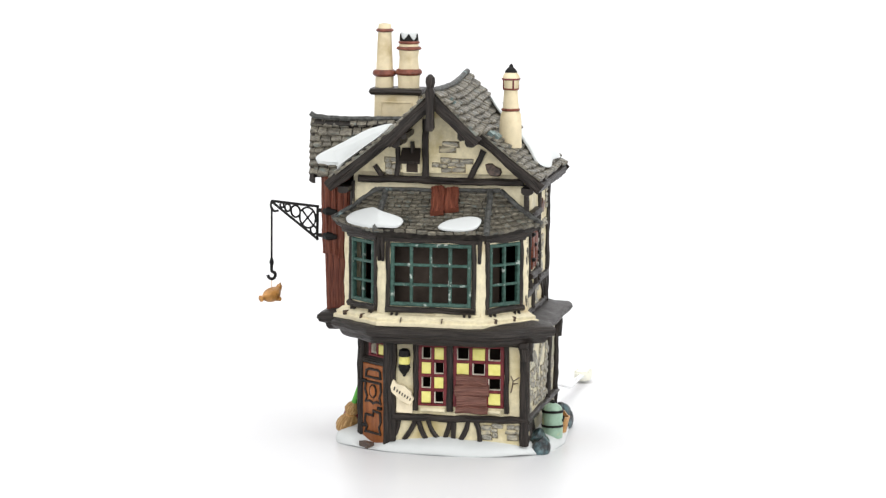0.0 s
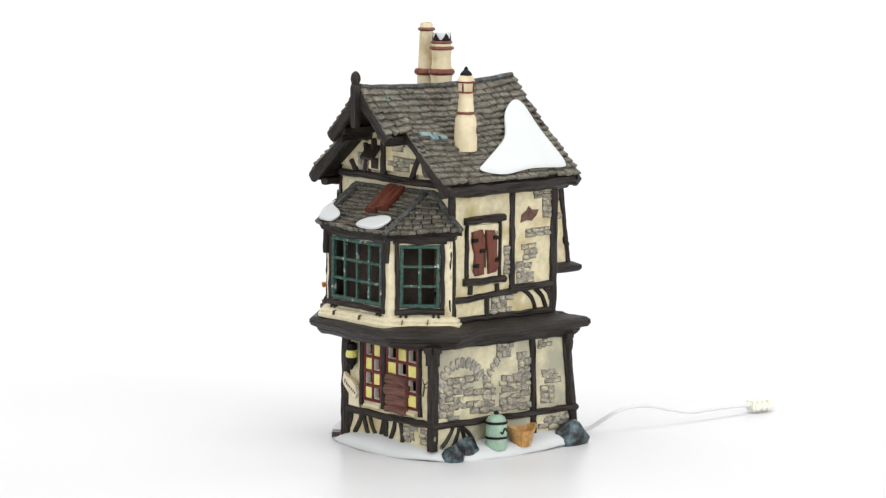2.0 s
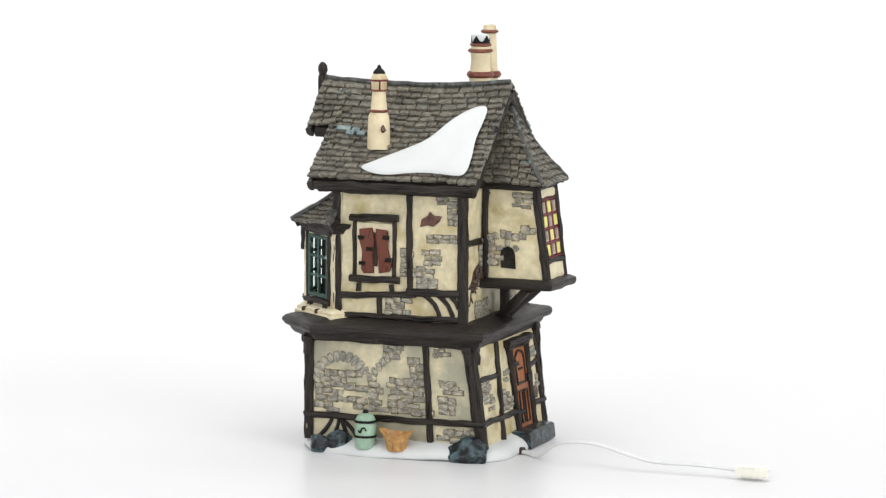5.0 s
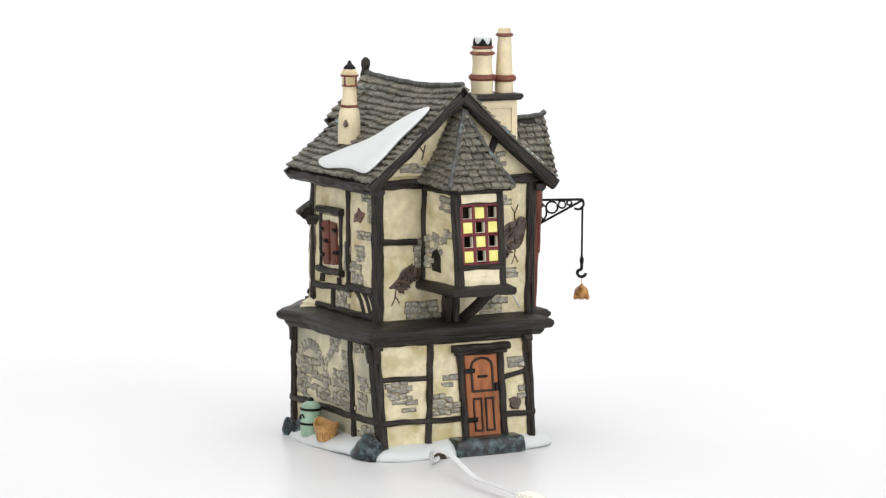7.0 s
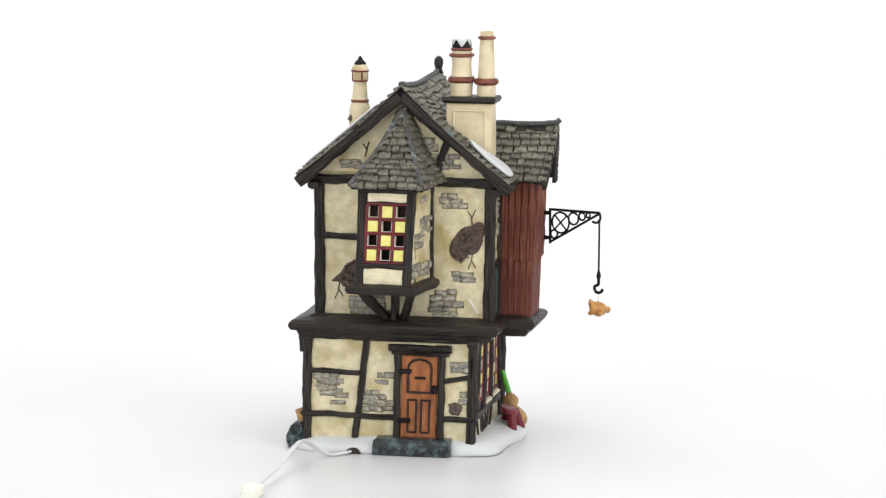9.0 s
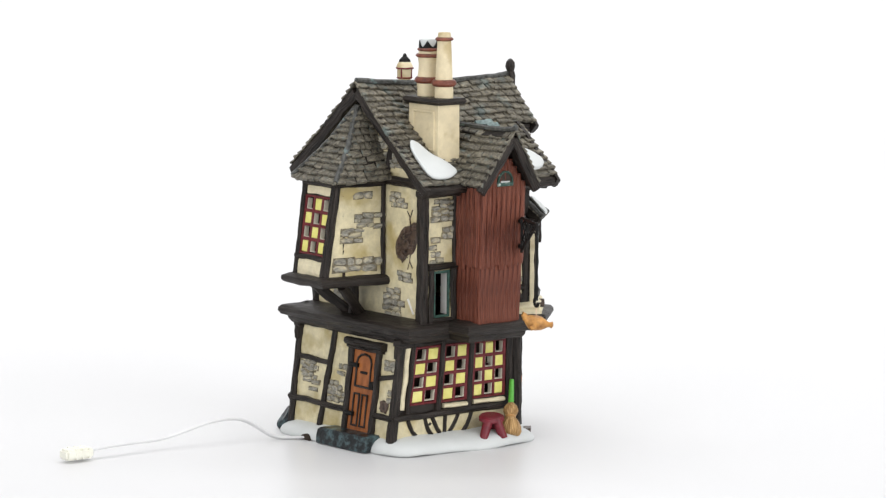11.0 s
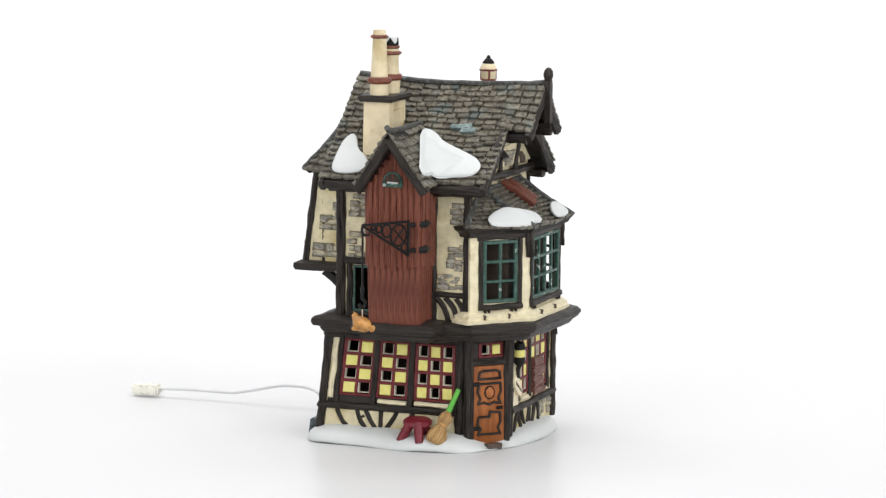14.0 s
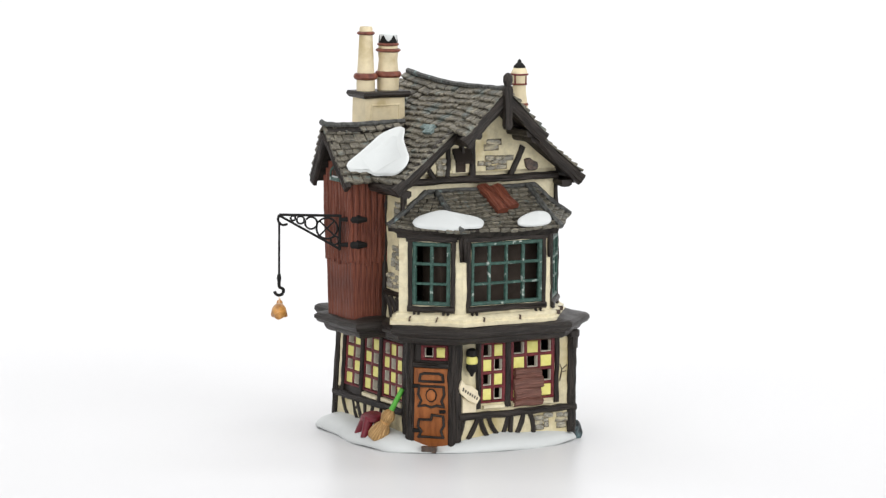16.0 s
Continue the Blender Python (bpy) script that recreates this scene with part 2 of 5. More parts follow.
def tube(bm, pts, r, n=8):
    pts = [Vector(p) for p in pts]
    rings = []
    for i, p in enumerate(pts):
        t = (pts[min(i + 1, len(pts) - 1)] - pts[max(i - 1, 0)]).normalized()
        ref = V(0, 0, 1) if abs(t.z) < 0.9 else V(1, 0, 0)
        s = t.cross(ref).normalized()
        u = s.cross(t)
        rr = r[i] if isinstance(r, (list, tuple)) else r
        rings.append([p + (s * math.cos(2 * math.pi * k / n) + u * math.sin(2 * math.pi * k / n)) * rr for k in range(n)])
    return hull(bm, rings)


def smooth_path(pts, k=6, closed=False):
    """Catmull-Rom through the points."""
    pts = [Vector(p) for p in pts]
    n = len(pts)
    out = []
    for i in range(n if closed else n - 1):
        g = [pts[(i + d) % n] if closed else pts[min(max(i + d, 0), n - 1)] for d in (-1, 0, 1, 2)]
        for s in range(k):
            t = s / k
            out.append(0.5 * (2 * g[1] + (g[2] - g[0]) * t + (2 * g[0] - 5 * g[1] + 4 * g[2] - g[3]) * t * t + (3 * g[1] - g[0] - 3 * g[2] + g[3]) * t ** 3))
    return out if closed else out + [pts[-1]]


# ---- the white sweep ----
bm = bmesh.new()
prof = [(-6.0, 0.0)] + [(y, 0.0) for y in (-3, -1, 0, 1.0, 1.4)]
prof += [(1.4 + 0.8 * math.sin(a), 0.8 - 0.8 * math.cos(a)) for a in [math.pi / 2 * k / 12 for k in range(1, 13)]] + [(2.2, 3.2)]
rows = [[bm.verts.new((x, y, z)) for x in (-4.0, -2.0, 0.0, 2.0, 4.0)] for y, z in prof]
for r0, r1 in zip(rows, rows[1:]):
    for k in range(4):
        bm.faces.new((r0[k], r0[k + 1], r1[k + 1], r1[k]))
for v in bm.verts:
    v.co *= 1000
sweep = part("backdrop", bm, SWEEP, sharp=180)
tagged(sweep, "seamless white glossy studio sweep curving up behind the model", "backdrop", kind="structure")

# ---- the house ----
house = thing("miniature_house", "painted porcelain half-timbered cottage with snowy slate roofs and crooked chimneys", "model house")

LF = Panel((-14, -48.5, 3), (59, -48.5, 3), (59, -48.5, 59), (-14, -48.5, 59))
LC = Panel((-33, -31.5, 3), (-14, -48.5, 3), (-14, -48.5, 59), (-33, -31.5, 59))
LR = Panel((59, -48.5, 3), (59, 50.5, 3), (61, 43.5, 59), (59, -48.5, 59))
LB = Panel((59, 51.5, 3), (-31, 54, 3), (-31.5, 46.5, 59), (61, 43.5, 59))
LL = Panel((-31, 54, 3), (-31.5, -31.5, 3), (-31.5, -31.5, 59), (-31.5, 46.5, 59))
UR = Panel((55.5, -34, 66), (55.5, 37.5, 66), (56.5, 37.5, 146), (55.5, -34, 146))
UB = Panel((55.5, 37.5, 66), (-38, 39.2, 66), (-38.5, 39.2, 146), (56.5, 37.5, 146))
UL = Panel((-38, 39.2, 66), (-37.5, -34, 66), (-37, -34, 146), (-38.5, 39.2, 146))

# window openings of the lower storey: (a0, a1, b0, b1, columns, rows, dark cells)
LF_WIN = [(16.2, 30, 20.5, 51.5, 2, 4, ((0, 3), (1, 2), (0, 1), (1, 0))), (35, 60.5, 20.5, 51.8, 3, 4, ((0, 3), (2, 3), (1, 2), (2, 1)))]
LL_WIN = [(10, 27, 20.5, 50, 2, 4, ((0, 3), (1, 2), (0, 1), (1, 0))), (31, 47.5, 20.2, 49.8, 2, 4, ((0, 3), (1, 2), (0, 1), (1, 0))),
          (52.3, 74, 20, 49.6, 3, 4, ((0, 3), (2, 3), (1, 2), (0, 1), (2, 1), (1, 0)))]
LC_WIN = [(8, 21, 44.5, 51, 2, 1, ((0, 0),))]
wall_lf = LF.wall("wall", [w[:4] for w in LF_WIN], CREAM, house, "cream plaster shop front wall")
LC.wall("wall", [w[:4] for w in LC_WIN], TIMBER, house, "dark timber door surround")
wall_lr = LR.wall("wall", [], CREAMWASH, house, "cream plaster side wall with a stone arch")
wall_lb = LB.wall("wall", [], CREAM, house, "cream plaster back wall with patches of stone")
wall_ll = LL.wall("wall", [w[:4] for w in LL_WIN], TIMBER, house, "dark timber window wall")
wall_ur = UR.wall("wall", [], CREAM, house, "cream plaster upper side wall")
wall_ub = UB.wall("wall", [], CREAM, house, "cream plaster upper back wall")
UL_OPEN = (8, 18.5, 4, 28)
wall_ul = UL.wall("wall", [UL_OPEN], CREAM, house, "cream plaster upper wall beside the hoist")

def leaded_window(pan, spec, parent, bar=1.75, recess=1.2, edge=True):
    """Dark red lattice, yellow panes in some cells, the others open."""
    a0, a1, b0, b1, nc, nr, dark = spec
    win = part("window", slab_on(pan, a0 - 0.9, a1 + 0.9, b0 - 0.9, b0 + 0.3, -1.5, 0.7), CRIMSON, parent, "dark red leaded window with yellow and open panes")
    part("frame_bar", slab_on(pan, a0 - 0.9, a1 + 0.9, b1 - 0.3, b1 + 0.9, -1.5, 0.7), CRIMSON, win)
    cw, ch = (a1 - a0) / nc, (b1 - b0) / nr
    for i in range(nc + 1):
        w = bar if 0 < i < nc else bar * 1.2
        part("glazing_bar", slab_on(pan, a0 + cw * i - w / 2, a0 + cw * i + w / 2, b0, b1, -1.6, 0.5, 0.22), CRIMSON, win)
    for j in range(1, nr):
        part("glazing_bar", slab_on(pan, a0, a1, b0 + ch * j - bar / 2, b0 + ch * j + bar / 2, -1.6, 0.45, 0.22), CRIMSON, win)
    for i in range(nc):
        for j in range(nr):
            x0, x1, y0, y1 = a0 + cw * i + bar / 2, a0 + cw * (i + 1) - bar / 2, b0 + ch * j + bar / 2, b0 + ch * (j + 1) - bar / 2
            if (i, j) not in dark:
                part("pane", slab_on(pan, x0 - 0.3, x1 + 0.3, y0 - 0.3, y1 + 0.3, -1.5, 0.15, 0.2, 0.5), PANE, win)
            elif edge:
                bm = bmesh.new()
                slab_on(pan, x0, x0 + 0.36, y0, y1, -2.9, -0.1, 0.05, 0.08, bm)
                slab_on(pan, x1 - 0.36, x1, y0, y1, -2.9, -0.1, 0.05, 0.08, bm)
                slab_on(pan, x0, x1, y0, y0 + 0.32, -2.9, -0.12, 0.05, 0.08, bm)
                part("pane_reveal", bm, WHITEEDGE, win, "bare white edge of an open pane")
    return win


for spec in LF_WIN:
    leaded_window(LF, spec, house)
for spec in LL_WIN:
    leaded_window(LL, spec, house)
for spec in LC_WIN:
    leaded_window(LC, spec, house)


def prism(name, outline, z0, z1, material, parent, label=""):
    bm = bmesh.new()
    hull(bm, [[V(x, y, z) for x, y in outline] for z in (z0, z1)])
    return part(name, bm, material, parent, label)


# dark lining, a little inside the walls: added blocks that stand for the rooms' shade
prism("inner_floor", [(-28, 44), (-28, -29), (-13, -44), (55, -44), (55, 44)], 58.5, 60, SHADE, house)
prism("shop_back", [(-18, 36), (-18, -20), (-4, -32), (44, -32), (46, 32)], 4, 58.4, SHADE, house)

# ---- ledge between the storeys ----
def offset_ring(outline, d, z):
    """The outline moved outwards by d (counter-clockwise outline)."""
    n = len(outline)
    ring = []
    for i in range(n):
        p0, p, p1 = (Vector(outline[(i + k) % n]) for k in (-1, 0, 1))
        e0, e1 = (p - p0).normalized(), (p1 - p).normalized()
        n0, n1 = Vector((e0.y, -e0.x)), Vector((e1.y, -e1.x))
        m = (n0 + n1) / (1 + n0.dot(n1))
        q = p + m * d
        ring.append(V(q.x, q.y, z))
    return ring


def dense(ring, step=5.0):
    out = []
    for i, p in enumerate(ring):
        q = ring[(i + 1) % len(ring)]
        k = max(1, int((q - p).length / step))
        out += [p + (q - p) * s / k for s in range(k)]
    return out


def moulding(name, outline, prof, material, parent, label="", jit=0.5, step=5.0, layered=0.0):
    """A solid band whose edge follows (offset, height) steps round an outline."""
    bm = bmesh.new()
    fine = [tuple(p.xy) for p in dense([V(x, y, 0) for x, y in outline], step)]
    rings = []
    layers = [prof[0]]
    for (d0, z0), (d1, z1) in zip(prof, prof[1:]):
        m = max(1, int(math.hypot(d1 - d0, z1 - z0) / 0.8)) if layered else 1
        m = min(m, 8)
        layers += [(d0 + (d1 - d0) * q / m + (layered * noise.noise(V(d0 * 7 + q * 2.3, z0 * 5.1, q)) if q < m else 0), z0 + (z1 - z0) * q / m) for q in range(1, m + 1)]
    for d, z in layers:
        ring = offset_ring(fine, d, z)
        rings.append([p + wob(V(p.x, p.y, z * 3), jit, 0.12) + V(0, 0, layered * 0.8 * noise.noise(V(p.x * 0.1, p.y * 0.1, z * 2.1 + d))) for p in ring])
    # run the grain along the edge: skin across the profile
    lay = bm.loops.layers.uv.verify()
    vs = [[bm.verts.new(p) for p in r] for r in rings]
    n = len(fine)
    for i in range(len(vs) - 1):
        for k in range(n):
            f = bm.faces.new((vs[i][k], vs[i][(k + 1) % n], vs[i + 1][(k + 1) % n], vs[i + 1][k]))
            for loop, (a, c) in zip(f.loops, ((k, i), (k + 1, i), (k + 1, i + 1), (k, i + 1))):
                loop[lay].uv = (a * step, c * 3.0)
    bm.faces.new(vs[0])
    bm.faces.new(vs[-1])
    return part(name, bm, material, parent, label)


LEDGE_LINE = [(-38, 47), (-38, 20), (-53, 19), (-53, -16), (-38, -17), (-39, -34), (-40.5, -38), (-20, -60.5), (43, -62.8), (66.5, -40), (62, -24), (62, 47)]
moulding("ledge", LEDGE_LINE, [(-4, 57), (0.5, 57.2), (2.2, 59), (2.6, 60.5), (5.4, 61.6), (6.6, 63.4), (6.4, 65.2), (5, 66.4), (-6, 69)], LEDGE, house,
         "dark timber ledge skirting the upper storey", step=3.0, layered=0.5)

# ---- bay window on the front ----
BL_ = Panel((-41.5, -36, 68), (-16.5, -60, 68), (-16.5, -60, 118), (-41.5, -36, 118))
BF_ = Panel((-16.5, -60, 68), (36.5, -60.5, 68), (36.5, -60.5, 118), (-16.5, -60, 118))
BR_ = Panel((36.5, -60.5, 68), (57.5, -34.5, 68), (57.5, -34.5, 118), (36.5, -60.5, 118))
# dark floor slab and added core block paint the hollow bay's inside as shade
bay = part("bay", hull(bmesh.new(), [[V(-38, -36, z), V(-15, -57, z), V(35, -57, z), V(54, -36, z), V(54, -30, z), V(-38, -30, z)] for z in (66.5, 68.2)]), SHADE, house,
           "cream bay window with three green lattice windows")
part("bay_core", hull(bmesh.new(), [[V(-24, -50.5, z), V(34, -51, z), V(42, -34, z), V(-26, -34, z)] for z in (68.4, 114)]), SHADE, bay)
BAYWIN = [(BL_, 7.5, 28, 2, 3), (BF_, 4.7, 48, 4, 3), (BR_, 5.8, 27, 2, 3)]


def lattice_window(pan, a0, a1, b0, b1, nc, nr, parent):
    win = part("window", slab_on(pan, a0, a1, b0, b0 + 2.0, -1.2, 0.9, 0.2, 0.4), GREEN, parent, "green painted lattice window, unglazed")
    for args in ((a0, a1, b1 - 2.0, b1), (a0, a0 + 2.0, b0, b1), (a1 - 2.0, a1, b0, b1)):
        part("frame_bar", slab_on(pan, *args, -1.25, 0.95, 0.2, 0.4), GREEN, win)
    for i in range(1, nc):
        x = a0 + 1 + (a1 - a0 - 2) * i / nc
        part("glazing_bar", slab_on(pan, x - 0.8, x + 0.8, b0, b1, -0.9, 0.7, 0.3, 0.3), GREEN, win)
    for j in range(1, nr):
        y = b0 + 1 + (b1 - b0 - 2) * j / nr
        part("glazing_bar", slab_on(pan, a0, a1, y - 0.75, y + 0.75, -0.9, 0.6, 0.3, 0.3), GREEN, win)
    return win


for pan, a0, a1, nc, nr in BAYWIN:
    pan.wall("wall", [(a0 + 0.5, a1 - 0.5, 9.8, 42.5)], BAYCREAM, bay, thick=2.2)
    lattice_window(pan, a0, a1, 9.4, 42.8, nc, nr, house)
    pan.timber("lintel", a0 - 3.5, 46.2, a1 + 3.5, 46.2, 6.0, bay, 1.6)
    pan.timber("sill", a0 - 2.5, 7.4, a1 + 2.5, 7.4, 3.2, bay, 2.2)
    for a in (a0 - 1.3, a1 + 1.3):
        pan.timber("jamb", a, 7, a, 45, 2.4, bay, 1.1)
    for a in (a0 + 1, a0 + 3.6, a1 - 3.6, a1 - 1):
        pan.timber("peg", a, 6.8, a, 4.4, 1.4, bay, 1.7)
    for a in (pan.w * 0.2, pan.w * 0.62):
        pan.timber("crack", a, 1.2, a + 0.5, 3.6, 0.7, bay, 4.9, material=BROWNHOLE)
for pan, a in ((BL_, 24.8 + 9), (BF_, 0.6), (BF_, 52.4)):
    pan.timber("bracket", min(a, pan.w - 0.5), 48, min(a, pan.w - 0.5), 33, 2.6, bay, 2.2, taper=0.55)
BAY_LINE = [(-38, -30), (-41.5, -36), (-16.5, -60), (36.5, -60.5), (57.5, -34.5), (54, -30)]
moulding("plinth", BAY_LINE, [(-4, 66.5), (4.4, 67), (4.6, 68.8), (3.2, 69.4), (3.4, 70.8), (2.0, 71.6), (0.7, 72.8), (-3, 73)], BAYCREAM, bay, "cracked cream plinth", jit=0.3)
moulding("bay_beam", BAY_LINE, [(-4, 112.5), (1.0, 112.8), (1.6, 115), (3.4, 116.5), (4.4, 118.4), (-4, 119)], TIMBER, bay, jit=0.3, layered=0.3)
upper_front = Panel((-37, -34, 66), (56, -34, 66), (56, -34, 146), (-37, -34, 146))
upper_front.wall("wall", [(4, 89, 3, 50)], BAYCREAM, house, "cream upper front wall above the bay")


# ---- slate roofs ----
def slate_meshes():
    """A few rough slates of unit size that all roofs share."""
    out = []
    rnd = random.Random(4)
    for k in range(8):
        j = lambda s: rnd.uniform(-s, s)
        low = [(-0.5 + j(.04), -0.5 + j(.06)), (-0.18 + j(.05), -0.56 + j(.07)), (0.18 + j(.05), -0.56 + j(.07)), (0.5 + j(.04), -0.5 + j(.06)), (0.47 + j(.03), 0.5), (-0.47 + j(.03), 0.5)]
        lift = (0.95, 1.05, 1.05, 0.95, 0.12, 0.12)
        bm = bmesh.new()
        hull(bm, [[V(x, y, -0.25) for x, y in low], [V(x, y, h * 0.75) for (x, y), h in zip(low, lift)], [V(x * 0.92, y * 0.93 + 0.02, h * 0.93 + j(.06)) for (x, y), h in zip(low, lift)], [V(x * 0.74, y * 0.72 + 0.03, h + j(.12) - 0.1 * (y > 0)) for (x, y), h in zip(low, lift)]])
        bmesh.ops.recalc_face_normals(bm, faces=bm.faces)
        me = bpy.data.meshes.new("slate")
        bm.to_mesh(me)
        bm.free()
        for p in me.polygons:
            p.use_smooth = True
        me.set_sharp_from_angle(angle=radians(48))
        me.materials.append(SLATE)
        out.append(me)
    return out


SLATE_SHAPES = slate_meshes()


class Slope:
    """A roof face: eave left, eave right, ridge right, ridge left as seen from outside; sag lowers the middle of the ridge."""

    def __init__(self, e0, e1, r1, r0, sag=0.0, belly=0.0):
        self.q = [Vector(c) for c in (e0, e1, r1, r0)]
        self.sag, self.belly = sag, belly
        e0, e1, r1, r0 = self.q
        self.n = ((e1 - e0) + (r1 - r0)).cross((r0 - e0) + (r1 - e1)).normalized()
        self.len = ((r0 - e0) + (r1 - e1)).length / 2

    def at(self, u, v, o=0.0):
        e0, e1, r1, r0 = self.q
        p = e0 * (1 - u) * (1 - v) + e1 * u * (1 - v) + r1 * u * v + r0 * (1 - u) * v
        p = p - V(0, 0, self.sag * math.sin(math.pi * u) * v) - self.n * self.belly * math.sin(math.pi * v)
        return p + self.n * o

    def under(self, name, parent, thick=4.5, material=None, label=""):
        bm = bmesh.new()
        k, m = 10, 6
        top = [[bm.verts.new(self.at(i / k, j / m, 0) + wob(self.at(i / k, j / m), 0.4, 0.15)) for i in range(k + 1)] for j in range(m + 1)]
        bot = [[bm.verts.new(self.at(i / k, j / m, -thick)) for i in range(k + 1)] for j in range(m + 1)]
        for j in range(m):
            for i in range(k):
                bm.faces.new((top[j][i], top[j][i + 1], top[j + 1][i + 1], top[j + 1][i]))
                bm.faces.new((bot[j][i], bot[j + 1][i], bot[j + 1][i + 1], bot[j][i + 1]))
        for i in range(k):
            bm.faces.new((top[0][i + 1], top[0][i], bot[0][i], bot[0][i + 1]))
            bm.faces.new((top[m][i], top[m][i + 1], bot[m][i + 1], bot[m][i]))
        for j in range(m):
            bm.faces.new((top[j][0], top[j + 1][0], bot[j + 1][0], bot[j][0]))
            bm.faces.new((top[j + 1][k], top[j][k], bot[j][k], bot[j + 1][k]))
        bmesh.ops.remove_doubles(bm, verts=bm.verts, dist=0.05)
        return part(name, bm, material or UNDER, parent, label)

    def slates(self, course=4.1, width=6.2, seed=1, over=0.0, skip=None):
        """Poses of slates in uneven courses, from eave to ridge."""
        rnd = random.Random(seed)
        out = []
        rows = max(1, int(self.len / course))
        for j in range(rows):
            v = (j + 0.45) / rows
            row = (self.at(1, v) - self.at(0, v)).length
            if row < 2:
                continue
            edge = max(0.01, over / row)
            u = -edge - rnd.uniform(0, 0.4) * width / row
            while u < 1 + edge - 0.25 * width / row:
                w = width * rnd.uniform(0.65, 1.45)
                u0, u1 = max(u, -edge - rnd.uniform(0, 0.4) / row), min(u + w / row, 1 + edge + rnd.uniform(0, 0.4) / row)
                u += w / row
                if (u1 - u0) * row < 1.2:
                    continue
                um = (u0 + u1) / 2
                vm = v + rnd.uniform(-0.1, 0.1) / rows + 0.5 / rows * noise.noise(V(um * row * 0.05, j * 0.3, seed)) 
                p = self.at(um, vm, 0.05)
                if skip and skip(p):
                    continue
                x = (self.at(min(um + 0.02, 1.02), vm) - self.at(um - 0.02, vm)).normalized()
                y = (self.at(um, vm + 0.02) - self.at(um, vm - 0.02))
                y = (y - x * y.dot(x)).normalized()
                z = x.cross(y)
                a = rnd.uniform(-0.07, 0.07)
                x, y = x * math.cos(a) + y * math.sin(a), y * math.cos(a) - x * math.sin(a)
                m = Matrix((x, y, z)).transposed().to_4x4() @ Matrix.Diagonal(((u1 - u0) * row * 0.93, self.len / rows * 1.1, rnd.uniform(1.15, 1.85), 1))
                m.translation = p
                out.append((m, rnd.randrange(8)))
        return out


def lay_slates(parent, slates, single=300):
    """Lays the first slates singly and the others in one mesh."""
    for m, k in slates[:single]:
        ob = new("slate", SLATE_SHAPES[k])
        ob.parent = parent
        ob.matrix_local = Matrix.Scale(MM, 4) @ m
    rest = slates[single:]
    if rest:
        verts, faces = [], []
        for m, k in rest:
            me = SLATE_SHAPES[k]
            base = len(verts)
            verts += [(m @ v.co) * MM for v in me.vertices]
            faces += [[base + i for i in p.vertices] for p in me.polygons]
        me = bpy.data.meshes.new("slating")
        me.from_pydata(verts, [], faces)
        me.materials.append(SLATES)
        ob = new("slating", me)
        ob.parent = parent
        tagged(ob, "weathered grey-brown slates", kind="stuff")


RX, RZ = 9.5, 192.0  # main ridge
SLOPE_R = Slope((65, -44.5, 144), (64.5, 45, 144.5), (RX, 45, RZ), (RX, -44.5, RZ - 1.5), sag=2.5, belly=1.4)
SLOPE_L = Slope((-48.5, 45, 142), (-48, -44.5, 142), (RX, -44.5, RZ - 1.5), (RX, 45, RZ), sag=2.5, belly=1.4)
JET_R = Slope((33, -58, 168.5), (33, -44, 171), (RX, -44, RZ - 1.5), (RX, -58, RZ - 0.5))
JET_L = Slope((-14, -44, 169.5), (-14, -58, 167.5), (RX, -58, RZ - 0.5), (RX, -44, RZ - 1.5))
main_roof = SLOPE_R.under("main_roof", house, 5.0, label="steep main roof of weathered grey-brown slates")
for s, nm in ((SLOPE_L, "roof_deck"), (JET_R, "roof_deck"), (JET_L, "roof_deck")):
    s.under(nm, main_roof, 5.0)

# dormer on the hoist tower
DM_R = Slope((-62.5, -18.5, 141.5), (-24, -18.5, 141.5), (-24, 1, 170), (-66, 1, 169.5), sag=1.0)
DM_L = Slope((-24, 20.5, 141), (-62.5, 20.5, 141), (-66, 1, 169.5), (-24, 1, 170), sag=1.0)
hoist_roof = DM_R.under("hoist_roof", house, 4.5, label="small slate gable roof over the hoist tower")
DM_L.under("roof_deck", hoist_roof, 4.5)
# bay roof
BY_L = Slope((-48, -35, 119), (-19, -64, 117), (-19, -35, 135.5), (-24, -34, 135.5), belly=1.0)
BY_F = Slope((-19, -64, 117), (39.5, -65.5, 117), (37, -35, 136.5), (-19, -35, 135.5), belly=1.2)
BY_R = Slope((39.5, -65.5, 117), (64.5, -34, 119), (42, -34, 136), (37, -35, 136.5), belly=1.0)
bay_roof = BY_F.under("bay_roof", house, 4.0, label="low hipped slate roof over the bay")
BY_L.under("roof_deck", bay_roof, 4.0)
BY_R.under("roof_deck", bay_roof, 4.0)
# oriel roof on the back
OR_O = Slope((31.5, 72, 141.5), (-7, 73, 141), (8, 47, 179), (9, 47, 179), belly=1.5)
OR_R = Slope((32, 40, 142), (31.5, 72, 141.5), (9, 47, 179), (11, 40, 180), belly=1.5)
OR_L = Slope((-7, 73, 141), (-13, 40, 142), (6, 40, 180), (8, 47, 179), belly=1.5)
oriel_roof = OR_O.under("oriel_roof", house, 4.0, label="pointed slate roof over the back oriel")
OR_R.under("roof_deck", oriel_roof, 4.0)
OR_L.under("roof_deck", oriel_roof, 4.0)


def under_dormer(p):
    return p.x > -62 and abs(p.y - 1) < 19.5 * (170 - p.z) / 29 + 0.5 and p.z < 170 and p.x < -16


